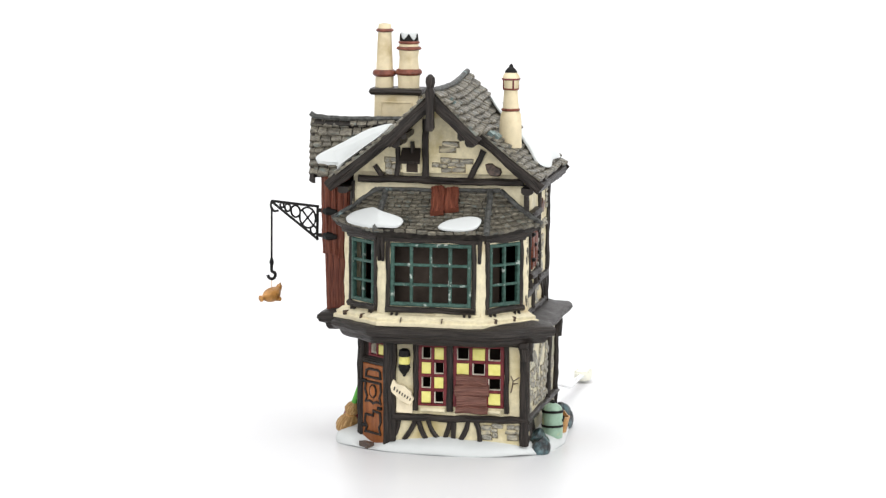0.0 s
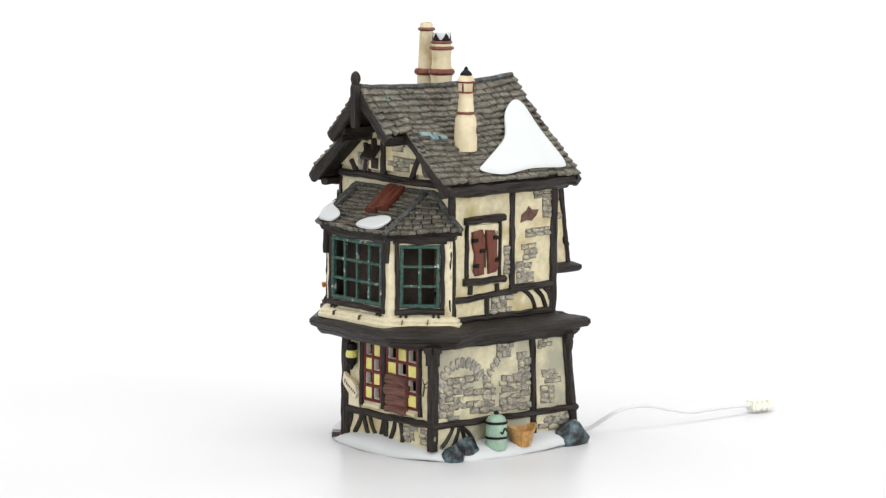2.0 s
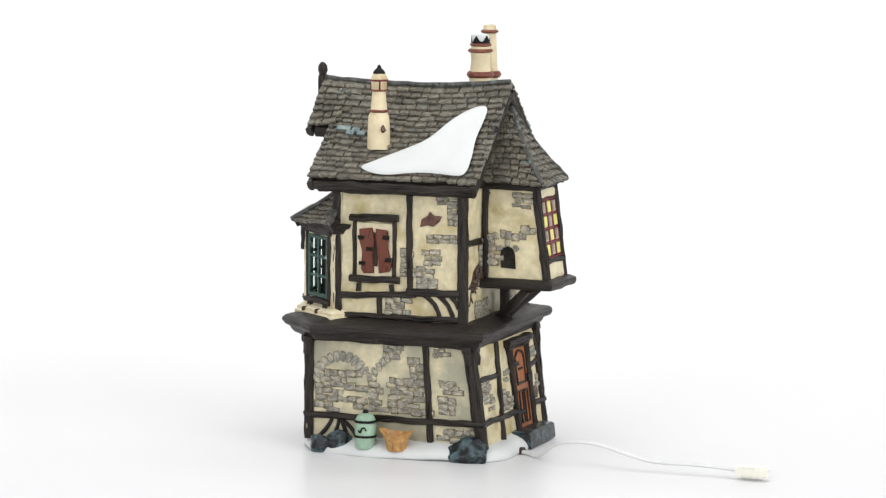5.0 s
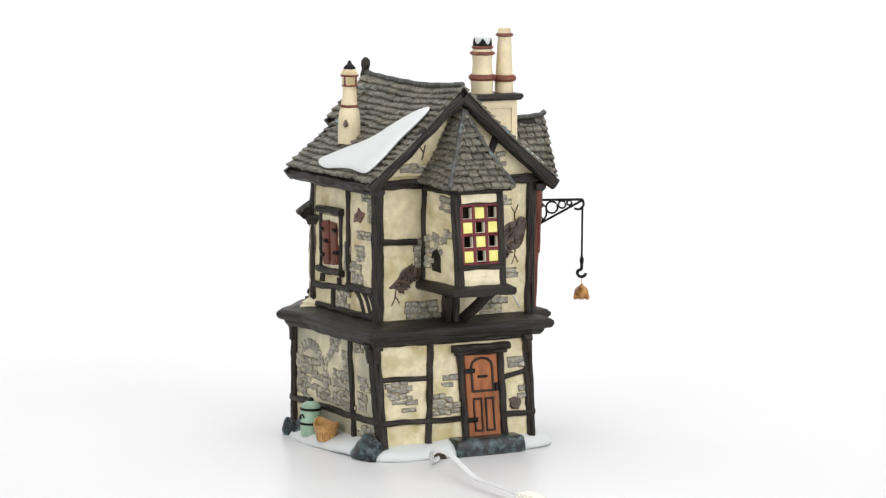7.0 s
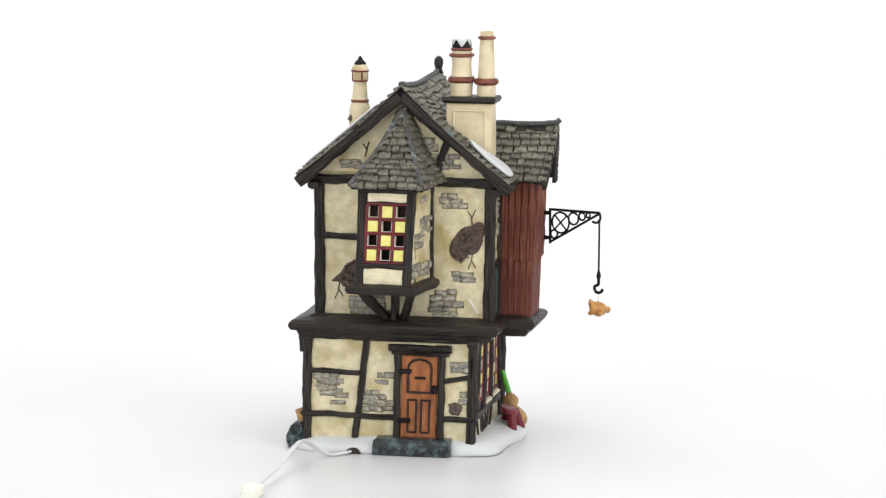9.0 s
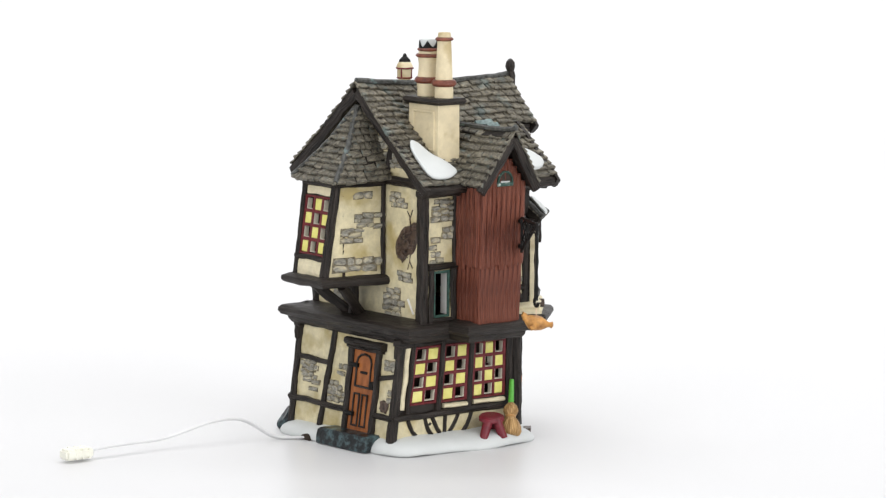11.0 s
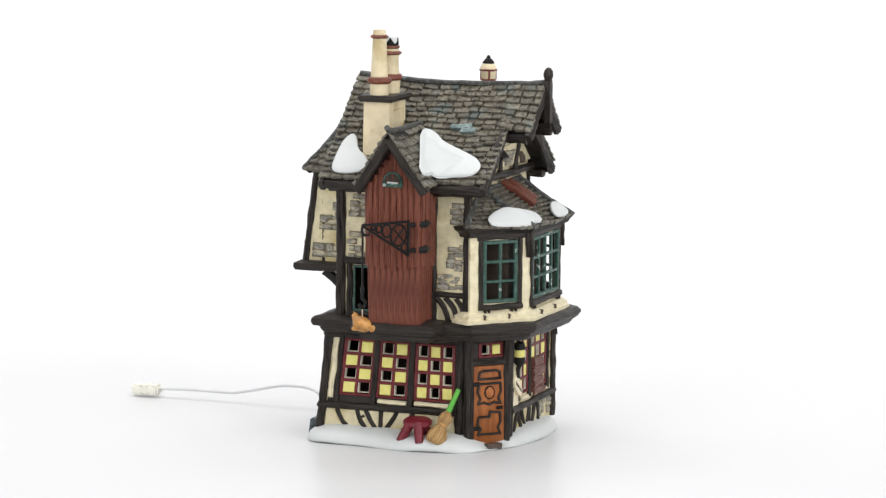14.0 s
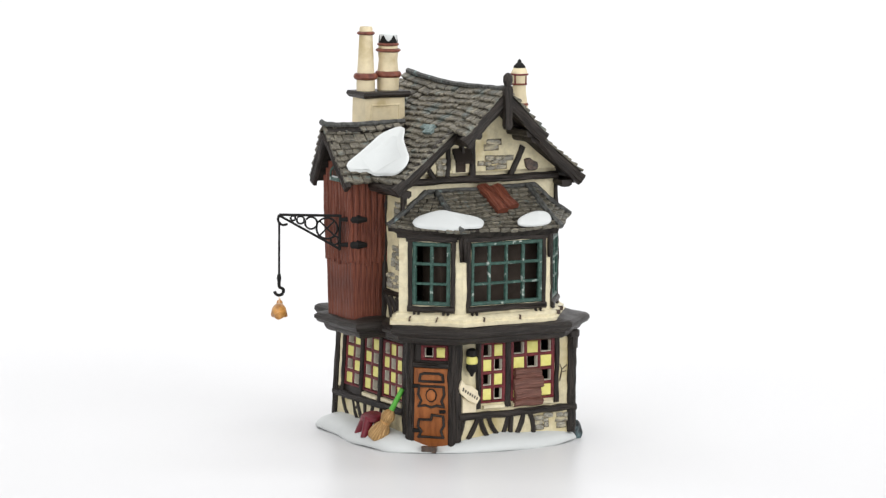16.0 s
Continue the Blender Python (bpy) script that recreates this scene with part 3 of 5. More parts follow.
main = SLOPE_R.slates(seed=3, over=2.8) + SLOPE_L.slates(seed=5, over=2.8, skip=under_dormer) + JET_R.slates(seed=7, over=2.0) + JET_L.slates(seed=8, over=2.0)
lay_slates(main_roof, main)
lay_slates(hoist_roof, DM_R.slates(seed=11, width=5.2, over=2.2) + DM_L.slates(seed=12, width=5.2, over=2.2))
lay_slates(bay_roof, BY_F.slates(seed=13, course=3.2, width=4.6) + BY_L.slates(seed=14, course=3.2, width=4.6) + BY_R.slates(seed=15, course=3.2, width=4.6))
lay_slates(oriel_roof, OR_O.slates(seed=16, course=3.7, width=4.8) + OR_R.slates(seed=17, course=3.7, width=4.8) + OR_L.slates(seed=18, course=3.7, width=4.8))


def ridge_roll(name, pts, r, material, parent):
    pts = smooth_path(pts, 8)
    rr = [r * (1 + 0.2 * noise.noise(p * 0.3)) for p in pts]
    return part(name, tube(bmesh.new(), [p + wob(p, 0.4, 0.2) for p in pts], rr, 7), material, parent)


ridge_roll("ridge", [(RX, -59.5, RZ), (RX, -46, RZ - 1.2), (RX, 0, RZ - 2.2), (RX, 46.5, RZ + 0.8)], 1.5, LEAD, main_roof)
ridge_roll("ridge", [(-68.6, 1, 172.2), (-66, 1, 170.6), (-58, 1, 169.8), (-40, 1, 169.6), (-18, 1, 170.2)], 1.4, LEAD, hoist_roof)
for e, r in (((-19.5, -64.5, 117.5), (-19, -36, 136)), ((40, -66, 117.5), (37, -36, 136.8)), ((64.5, -35, 119.5), (42, -34, 136.5)), ((-48, -36, 119.5), (-24, -34, 136))):
    mid = (Vector(e) + Vector(r)) / 2 - V(0, 0, 0.6)
    ridge_roll("hip", [e, mid, r], 1.7, LEAD, bay_roof)
ridge_roll("ridge", [(-24, -35, 136), (8, -36, 136.2), (42, -35, 136.8)], 1.3, LEAD, bay_roof)
for e in ((31.5, 72, 142), (-7, 73, 141.5)):
    ridge_roll("hip", [e, ((e[0] + 8.5) / 2, 59, 158.5), (8.5, 46.5, 179.5)], 1.5, LEAD, oriel_roof)

# gable walls and barge boards
def gable(name, y0, y1, label):
    bm = bmesh.new()
    hull(bm, [[V(-38.5, y, 145.5), V(56, y, 145.5), V(RX, y, 185)] for y in (y0, y1)])
    return part(name, bm, CREAM, house, label)


gable_f = gable("gable_wall", -36.5, -33, "cream plaster front gable with dark timbers")
gable_b = gable("gable_wall", 39.5, 35, "cream plaster back gable with dark timbers")


def barge(y, x0, z0, x1, z1, ny, w=6.5, d=2.5, parent=None):
    return part("barge_board", beam((x0, y, z0), (x1, y, z1), w, d, (0, ny, 0), jit=0.5), TIMBER, main_roof)


barge(-44.5, 65.5, 139, 29, 169.5, -1)
barge(-44.5, -49, 137.5, -11, 168.5, -1)
barge(45, 65, 139.5, 10, 186.5, 1)
barge(45, -49, 137.5, 9, 186.5, 1)
barge(-58, 33.5, 164, 9, 186.5, -1)
barge(-58, -15, 163, 9.5, 186.5, -1)
for sx, zz in ((1, 143), (-1, 141.5)):
    x = 63.5 if sx > 0 else -47
    part("eave_board", beam((x, -44.5, zz - 3), (x, 45, zz - 2.5), 5.0, 2.2, (sx, 0, -0.3), jit=0.5), TIMBER, main_roof)
    part("eave_board", beam((x - sx * 6, -43, zz - 4.5), (x - sx * 6, 44, zz - 4), 6.0, 3, (0, 0, -1), jit=0.5), TIMBER, main_roof)

# ---- hoist tower ----
tower = part("hoist_tower", hull(bmesh.new(), [[V(-55, -13, 66), V(-34, -13, 66), V(-34, 15.5, 66), V(-55, 15.5, 66)], [V(-56, -14, 105), V(-34, -14, 105), V(-34, 15.5, 105), V(-56, 15.5, 105)],
                                              [V(-58, -14, 140), V(-30, -14, 140), V(-30, 16, 140), V(-58, 16, 140)], [V(-58, 0, 163), V(-30, 0, 163), V(-30, 2, 163), V(-58, 2, 163)]]), RED, house,
             "red-brown boarded hoist tower")
HT = Panel((-55.5, 15.5, 66), (-55.5, -13, 66), (-58, -14, 140), (-58, 16, 140))
HS = Panel((-55, -13.2, 66), (-36, -13.2, 66), (-36, -14.2, 140), (-58, -14.2, 140))
HB = Panel((-36, 15.7, 66), (-55, 15.7, 66), (-58, 16.2, 140), (-36, 16.2, 140))
for pan, n in ((HT, 9), (HS, 6), (HB, 6)):
    for i in range(n):
        a = (i + 0.5) * pan.w / n
        top = pan.h + (18 * (1 - abs(a - pan.w / 2) / (pan.w / 2)) if pan is HT else 0)
        low = 30.5 + 2.2 * noise.noise(V(i * 0.63, pan.w, 3)) + 1.1 * math.sin(i * 2.7)
        pan.timber("board", a, low, a, top, pan.w / n * 1.08, tower, 1.7 + 0.2 * math.sin(i * 1.9), material=RED, jit=0.15)
        pan.timber("board", a, 0, a, 36, pan.w / n * 1.08, tower, 0.6, material=RED, jit=0.15)
for y0 in (-18.5, 20.5):
    part("barge_board", beam((-62.5, y0, 137.5), (-66, 1, 165.5), 5.5, 2.0, (-1, 0, 0), jit=0.4), TIMBER, hoist_roof)

# ---- oriel on the back ----
OO = Panel((27, 74.5, 88), (0, 75.5, 88), (-1.5, 68, 141), (26.5, 67, 141))
OS_L = Panel((0, 75.5, 88), (-6, 39, 88), (-6, 39, 141), (-1.5, 68, 141))
OS_R = Panel((28.5, 39, 88), (27, 74.5, 88), (26.5, 67, 141), (28.5, 39, 141))
OO_WIN = (3.5, 25.5, 14, 44, 3, 4, ((0, 3), (2, 3), (1, 2), (0, 1), (2, 1), (1, 0)))
oriel = OO.wall("oriel", [OO_WIN[:4]], TIMBER, house, "cream oriel with a red leaded window")
OS_L.wall("wall", [], CREAM, oriel)
OS_R.wall("wall", [], CREAM, oriel)
leaded_window(OO, OO_WIN, house)
moulding("oriel_sill", [(29, 40), (29, 75.5), (-2, 76.5), (-7, 40)], [(-3, 85), (2.5, 85.2), (3.4, 87), (3.2, 89), (0.5, 90.5), (-4, 90.6)], TIMBER, oriel, jit=0.4, step=3.0, layered=0.35)
# added dark block for the shade inside the oriel
part("oriel_back", hull(bmesh.new(), [[V(-2, 40, z), V(-2, 64, z), V(26, 64, z), V(28, 40, z)] for z in (90, 140)]), SHADE, oriel)

# ---- chimneys ----
stack = part("chimney", hull(bmesh.new(), [[V(-36, 12.5, 140), V(-11, 12.5, 140), V(-11, 27.5, 140), V(-36, 27.5, 140)], [V(-35.5, 12.5, 182), V(-11.5, 12.5, 182), V(-11.5, 27, 182), V(-35.5, 27, 182)]]), STACK, house,
             "cream chimney stack with two tall pots")
moulding("cap", [(-36, 12), (-11, 12), (-11, 27.5), (-36, 27.5)], [(-2, 182), (1, 182), (2.2, 183.6), (1.6, 185.4), (-2, 185.6)], TIMBER, stack, jit=0.25)


def pot(name, x, y, prof, bands, parent, label):
    ob = part(name, lathe(bmesh.new(), (x, y, 0), prof, 24, 0.12), STACK, parent, label)
    for r, z in bands:
        h = 1.9 if z < 200 else 1.1
        part("band", lathe(bmesh.new(), (x, y, 0), [(r - 1.6, z - h), (r - 0.3, z - h * 0.8), (r + 0.5, z - h * 0.2), (r + 0.3, z + h * 0.4), (r - 0.5, z + h * 0.9), (r - 1.6, z + h)], 24, 0.15), TERRA, ob)
    return ob


pot("chimney_pot", -31.5, 19.8, [(5.0, 184), (5.0, 190), (4.6, 195), (3.7, 215), (3.5, 219), (3.2, 220), (2.2, 220), (2.0, 214)], [(6.2, 193.2), (4.4, 216.5)], stack, "tall tapered cream chimney pot with terracotta bands")
fat = pot("chimney_pot", -18.0, 19.5, [(5.8, 184), (5.9, 190), (6.4, 193), (5.5, 197), (5.1, 202), (5.6, 206.5), (5.3, 208.5), (5.0, 210), (4.9, 211.5), (3.0, 212)], [(6.9, 194), (6.4, 207), (5.5, 210.2)], stack,
          "stout cream chimney pot with a sooty crown")
bm = bmesh.new()
rg = []
for q in range(49):
    f = q / 48
    t = 211.7 + 3.6 * (1 - abs(math.sin(5 * math.pi * f + 0.4))) ** 0.8 + 0.2 * math.sin(4 * math.pi * f)
    c, d = math.cos(2 * math.pi * f), math.sin(2 * math.pi * f)
    rg.append([V(-18 + c * r, 19.5 + d * r, z) for r, z in ((5.1, 210.2), (5.2, (t + 210.2) / 2), (5.05, t), (4.5, t + 0.1), (4.4, 210.2))])
part("soot_crown", hull(bm, rg, cap=False), IRON, fat, "black soot-stained scalloped crown")
part("snow_fill", lathe(bmesh.new(), (-18, 19.5, 0), [(4.6, 210.6), (4.75, 213.2), (4.7, 214.6), (4.2, 215.6), (2.6, 216.0), (0.6, 216.1)], 22, 0.35), SNOW, fat, "white snow heaped in the pot")
small = part("small_chimney", lathe(bmesh.new(), (44, -15, 0), [(6.1, 158), (6.0, 166), (5.8, 172), (5.4, 175.5), (4.5, 177.5), (4.3, 180), (3.9, 184), (3.65, 188.6), (4.1, 189.6), (4.2, 193.6), (4.7, 194.6), (4.3, 196.2), (3.2, 198), (2.2, 198.8)], 22, 0.25), STACK, house,
             "cream crooked chimney with a lantern top")
for r, z, h in ((4.7, 178.2, 0.9), (4.1, 189.2, 0.65), (4.75, 194.5, 0.6)):
    part("band", lathe(bmesh.new(), (44, -15, 0), [(r - 1.2, z - h), (r, z - h * 0.8), (r + 0.4, z), (r, z + h * 0.8), (r - 1.2, z + h)], 22, 0.15), CRIMSON if z > 190 else TERRA, small)
for k in range(4):
    t = 2 * math.pi * k / 4 + 0.45
    part("mullion", tube(bmesh.new(), [V(44 + 4.1 * math.cos(t), -15 + 4.1 * math.sin(t), z) for z in (189.2, 191.8, 194.4)], 0.5, 6), CRIMSON, small)
part("chip", tube(bmesh.new(), [V(47.6, -12.0, 165.5), V(48.6, -10.6, 168.4), V(47.6, -11.6, 171.4)], [0.8, 1.6, 0.6], 8), BROWNHOLE, small, "dark chipped corner")
part("cap", lathe(bmesh.new(), (44, -15, 0), [(2.4, 197.6), (3.3, 198.0), (3.2, 198.8), (2.0, 200.2), (1.2, 200.8), (1.1, 201.6), (0.3, 202.6)], 16, 0.1), IRON, small, "black pointed cap")

# finial on the front gable
fin = part("finial", hull(bmesh.new(), [[V(9 + a * w, -61.5 + b, z) for a, b in ((-1, -1.6), (1, -1.6), (1, 1.8), (-1, 1.8))] for z, w in ((170, 1.2), (172, 2.2), (176, 2.0), (188, 2.2), (190.5, 2.4), (193, 1.6))]), TIMBER, house, "dark carved finial post")
part("knob", lathe(bmesh.new(), (9, -61.3, 0), [(1.2, 192), (2.0, 193), (2.7, 195.5), (2.4, 198), (1.2, 199.6), (0.3, 200)], 14, 0.2), TIMBER, fin)

# ---- snowy base ----
BASE = [(-50, -4), (-46, 30), (-41, 55.5), (-10, 60.2), (30, 62.6), (58, 59.5), (68, 42), (73, 4), (70, -34), (54, -53), (20, -59.5), (-12, -54.5), (-30, -46), (-45, -32)]
fine = smooth_path([(x, y, 0) for x, y in BASE], 6, True)
def door_dip(q):
    """The snow is trodden down before the front door."""
    e = math.exp(-((q.x + 25) ** 2 + (q.y + 43) ** 2) / 130.0)
    return V(q.x, q.y, max(min(q.z, FLOOR + 0.9), q.z - 4.6 * e))


base = part("snow_base", hull(bmesh.new(), [[door_dip(V(p.x - 6, p.y - 2, 0) * k + V(6, 2, z) + wob(p * 1.0 + V(0, 0, z), 1.6, 0.05)) for p in fine]
                                            for k, z in ((0.985, FLOOR), (0.998, FLOOR + 0.5), (1.0, FLOOR + 1.4), (0.985, FLOOR + 3.4), (0.945, FLOOR + 5.4), (0.88, FLOOR + 7.0), (0.8, FLOOR + 8.2), (0.6, FLOOR + 9.0))]), SNOW, house,
            "white glazed snow base", sharp=80)


# ---- stones let into the plaster ----
def stone_meshes():
    out = []
    rnd = random.Random(9)
    for k in range(7):
        j = lambda q: rnd.uniform(-q, q)
        edge = []
        for q in range(11):
            t = 2 * math.pi * (q + j(0.25)) / 11
            c, d = math.cos(t), math.sin(t)
            e = (abs(c) ** 3.4 + abs(d) ** 3.4) ** (-1 / 3.4) * (0.52 + j(0.06))
            edge.append((c * e, d * e))
        bm = bmesh.new()
        hull(bm, [[V(x, y, -0.4) for x, y in edge], [V(x, y, 0.4) for x, y in edge], [V(x * 0.84, y * 0.8, 0.85 + j(.12)) for x, y in edge], [V(x * 0.4, y * 0.4, 1.0 + j(.08)) for x, y in edge]])
        bmesh.ops.recalc_face_normals(bm, faces=bm.faces)
        me = bpy.data.meshes.new("stone")
        bm.to_mesh(me)
        bm.free()
        for p in me.polygons:
            p.use_smooth = True
        me.set_sharp_from_angle(angle=radians(35))
        me.materials.append(STONE)
        out.append(me)
    return out


STONE_SHAPES = stone_meshes()
stone_rnd = random.Random(21)


def stone(pan, parent, a, b, w, h, turn=0.0, rise=0.9):
    ob = new("stone", stone_rnd.choice(STONE_SHAPES))
    ob.parent = parent
    ob.matrix_local = pan.spot(a, b, 0) @ Matrix.Rotation(radians(turn), 4, "Z") @ Matrix.Diagonal((w * MM, h * MM, rise * MM, 1))


def stones(pan, parent, a0, a1, b0, b1, course=2.6, width=4.2, ragged=0.25, gaps=()):
    """Courses of uneven stones in a ragged patch, on a thin dark bed of mortar."""
    rows = max(1, round((b1 - b0) / course / 1.15))
    high = (b1 - b0) / rows
    bed = bmesh.new()
    for j in range(rows):
        b = b0 + (j + 0.5) * high
        a = a0 + stone_rnd.uniform(0, ragged) * (a1 - a0)
        end = a1 - stone_rnd.uniform(0, ragged) * (a1 - a0)
        while a < end:
            w = 1.12 * width * stone_rnd.uniform(0.6, 1.5)
            if not any(g[0] < a + w / 2 < g[1] and g[2] < b < g[3] for g in gaps):
                y = b + stone_rnd.uniform(-0.35, 0.35) + 1.6 * noise.noise(V(a * 0.13, b * 0.1, 3))
                h = high * stone_rnd.uniform(0.78, 1.18)
                stone(pan, parent, a + w / 2, y, w * 0.93, h * 0.92, stone_rnd.uniform(-14, 14), stone_rnd.uniform(0.6, 1.25))
                slab_on(pan, a - 0.15, a + w + 0.1, y - h * 0.55, y + h * 0.55, -0.3, 0.32, 0.3, 0.15, bed)
            a += w
    tagged(part("mortar", bed, MORTAR, parent), kind="stuff")


def bare_patch(pan, parent, a0, a1, b0, b1, seed, name="bare_patch", tilt=0.0, label="dark brown patch of fallen plaster", points=13, material=None):
    """An uneven blotch where the plaster has come away, slightly proud."""
    rnd = random.Random(seed)
    ca, cb = (a0 + a1) / 2, (b0 + b1) / 2
    ring = []
    for k in range(points):
        t = 2 * math.pi * k / points
        r = rnd.uniform(0.72, 1.12)
        x, y = math.cos(t) * (a1 - a0) / 2 * r, math.sin(t) * (b1 - b0) / 2 * r
        ring.append((ca + x * math.cos(tilt) - y * math.sin(tilt), cb + x * math.sin(tilt) + y * math.cos(tilt)))
    rings = [[pan.at(ca + (x - ca) * k, cb + (y - cb) * k, o) + wob(pan.at(x, y) * k, 0.35, 0.6) for x, y in ring] for k, o in ((1.0, -0.5), (1.0, 0.5), (0.85, 1.0), (0.5, 0.7), (0.15, 0.9))]
    return part(name, hull(bmesh.new(), rings), material or BROWNHOLE, parent, label)


def rubble_patch(pan, parent, outline, seed):
    """A hollow in the plaster that shows rough brown rubble."""
    rnd = random.Random(seed)
    ring = [(p.x, p.y) for p in smooth_path([(a, b, 0) for a, b in outline], 3, True)]
    ca, cb = sum(a for a, b in ring) / len(ring), sum(b for a, b in ring) / len(ring)
    rings = [[pan.at(ca + (x - ca) * k, cb + (y - cb) * k, o) + wob(pan.at(x, y) * (0.5 + k), 0.5, 0.6) for x, y in ring] for k, o in ((1.0, -0.5), (1.0, 0.45), (0.88, 0.8), (0.6, 0.4), (0.25, 0.5))]
    hole_ = part("bare_patch", hull(bmesh.new(), rings), BROWNHOLE, parent, "dark brown patch of fallen plaster with rubble")
    bm = bmesh.new()
    for _ in range(34):
        a, b = rnd.choice(ring)
        k = rnd.uniform(0.05, 0.92) ** 0.7
        c = pan.at(ca + (a - ca) * k, cb + (b - cb) * k, 0.6)
        x = (pan.u.normalized() * rnd.uniform(-1, 1) + pan.v.normalized() * rnd.uniform(-0.7, 0.7)).normalized()
        size = rnd.uniform(0.7, 1.6)
        tube(bm, [c - x * size * 1.6, c - x * size * 0.6 + pan.n * 0.5, c + x * size * 0.6 + pan.n * 0.5, c + x * size * 1.6], [0.25, 0.5 * size, 0.45 * size, 0.2], 6)
    tagged(part("rubble", bm, BROWNHOLE, hole_), kind="stuff")


# ---- lower storey: right wall ----
LRW = LR.w
for a0, b0, a1, b1, w in ((0.5, 0, 0.5, 56, 5.2), (LRW - 1, 0, LRW - 2, 56, 4.6), (67.4, 0, 69.6, 56, 3.4)):
    LR.timber("post", a0, b0, a1, b1, w, wall_lr, 2.0)
LR.timber("beam", -1.5, 13.2, LRW + 2.5, 13.8, 3.4, wall_lr, 2.6)
LR.timber("beam", 0, 55, LRW, 55, 3.2, wall_lr, 2.0)
for a0, b0, a1, b1, bend in ((6, 1.5, 13.5, 11.5, 0.8), (13.5, 1.5, 17.5, 11.5, 0.4), (28, 1.5, 18.5, 11.5, 0.8), (21.5, 1.5, 18.5, 11.0, 0.3)):
    LR.timber("brace", a0, b0, a1, b1, 2.0, wall_lr, 1.2, bend)
for k in range(11):
    t = radians(168 - k * 13.5)
    stone(LR, wall_lr, 19.5 + 15.5 * math.cos(t), 30 + 15.5 * math.sin(t), 5.8, 3.5, math.degrees(t), 0.9)
for k in range(7):
    stone(LR, wall_lr, 36 + k * 2.6, 35.5 + k * 2.9 - 0.06 * k * k, 4.6, 2.9, 128 - k * 6, 0.9)
stones(LR, wall_lr, 3.6, 34, 17, 38, 2.9, 4.4, 0.03, gaps=((24, 33, 30, 34), (12, 28, 17, 20.5), (22, 31, 24, 26.5), (0, 6, 36, 40), (31, 40, 36, 40)))
stones(LR, wall_lr, 34, 39.5, 17, 36, 3.0, 4.6, 0.1)
stones(LR, wall_lr, 43.5, 65.5, 16.5, 36, 2.9, 4.4, 0.2, gaps=((43, 50, 26, 31),))
stones(LR, wall_lr, 58, 65.5, 36, 47, 3.0, 4.0, 0.15)
stones(LR, wall_lr, 43, 54, 46.5, 54, 2.6, 4.0, 0.15)
stones(LR, wall_lr, 72.5, 82, 17.5, 27, 2.8, 4.0, 0.2)
stones(LR, wall_lr, 75, 86, 29, 36.5, 2.6, 4.4, 0.25)
stones(LR, wall_lr, 72.5, 80, 49, 53.5, 2.4, 4.0, 0.2)
stones(LR, wall_lr, 71, 90, 3.5, 10, 2.4, 4.6, 0.2)
stones(LR, wall_lr, 10, 18, 16.2, 18.4, 2.2, 4.4, 0.2)


def corbel(pan, a, parent, w=5.5):
    """A stepped bracket under the ledge."""
    return part("corbel", slab_on(pan, a - w / 2, a + w / 2, 52, 56, 0, 3.8, 0.3, 0.8), TIMBER, parent)


for pan, w in ((LR, wall_lr), (LB, wall_lb)):
    for a in ((1.0, pan.w - 1.5) if pan is LR else (1.5, pan.w - 1.0)):
        corbel(pan, a, w)
        pan.timber("corbel", a, 53, a, 45.5, 4.6, w, 3.6, taper=0.7)
for a in (72,):
    corbel(LF, a, wall_lf)
    LF.timber("corbel", a, 53, a, 45.5, 4.6, wall_lf, 3.6, taper=0.7)

# ---- lower storey: back wall ----
for a0, b0, a1, b1, w in ((0.8, 0.5, 1.4, 56, 4.4), (27.6, 1.5, 33.4, 56, 3.4), (LB.w - 1, 0.5, LB.w - 1.2, 56, 4.0)):
    LB.timber("post", a0, b0, a1, b1, w, wall_lb, 1.9)
LB.timber("beam", 3, 36.6, 29.5, 36.2, 2.8, wall_lb, 1.5)
LB.timber("beam", -1.5, 13.8, 50, 13.2, 3.0, wall_lb, 2.2)
LB.timber("beam", 75, 13.6, LB.w + 1.5, 13.6, 3.0, wall_lb, 2.2)
LB.timber("beam", 75.5, 33, LB.w - 2, 36.2, 2.6, wall_lb, 1.4)
LB.timber("beam", 0, 55, LB.w, 55, 3, wall_lb, 1.8)
stones(LB, wall_lb, 4, 18, 28, 35.5, 2.6, 4.6, 0.15)
stones(LB, wall_lb, 5, 22, 23, 28, 2.6, 5.0, 0.2)
stones(LB, wall_lb, 13, 19.5, 19, 21.2, 2.4, 5.0, 0.1)
stones(LB, wall_lb, 30.5, 45, 16, 22, 2.7, 5.0, 0.1)
stones(LB, wall_lb, 31, 41, 22, 27.5, 2.7, 4.6, 0.15)
stones(LB, wall_lb, 37.5, 44, 30, 36, 2.6, 5.4, 0.25, gaps=((0, 99, 31.5, 33.5),))
stones(LB, wall_lb, 78, 89, 38, 44, 2.6, 4.4, 0.3)
stones(LB, wall_lb, 83, 89, 21, 28, 2.6, 4.2, 0.2)
bare_patch(LB, wall_lb, 77.5, 86.5, 15.5, 23, 31, tilt=-0.7)

def panel_line(pan, pts, w, d, parent, name, material, o=0.0, closed=True):
    """A raised moulding along a line on a panel."""
    path = [pan.at(a, b, o) for a, b in pts]
    if closed:
        path.append(path[0].copy())
    bm = bmesh.new()
    for p, q in zip(path, path[1:]):
        e = (q - p).normalized() * w * 0.3
        beam(p - e, q + e, w, d, pan.n, seg=3, bm=bm, jit=0.12, sink=0.2)
    return part(name, bm, material, parent)


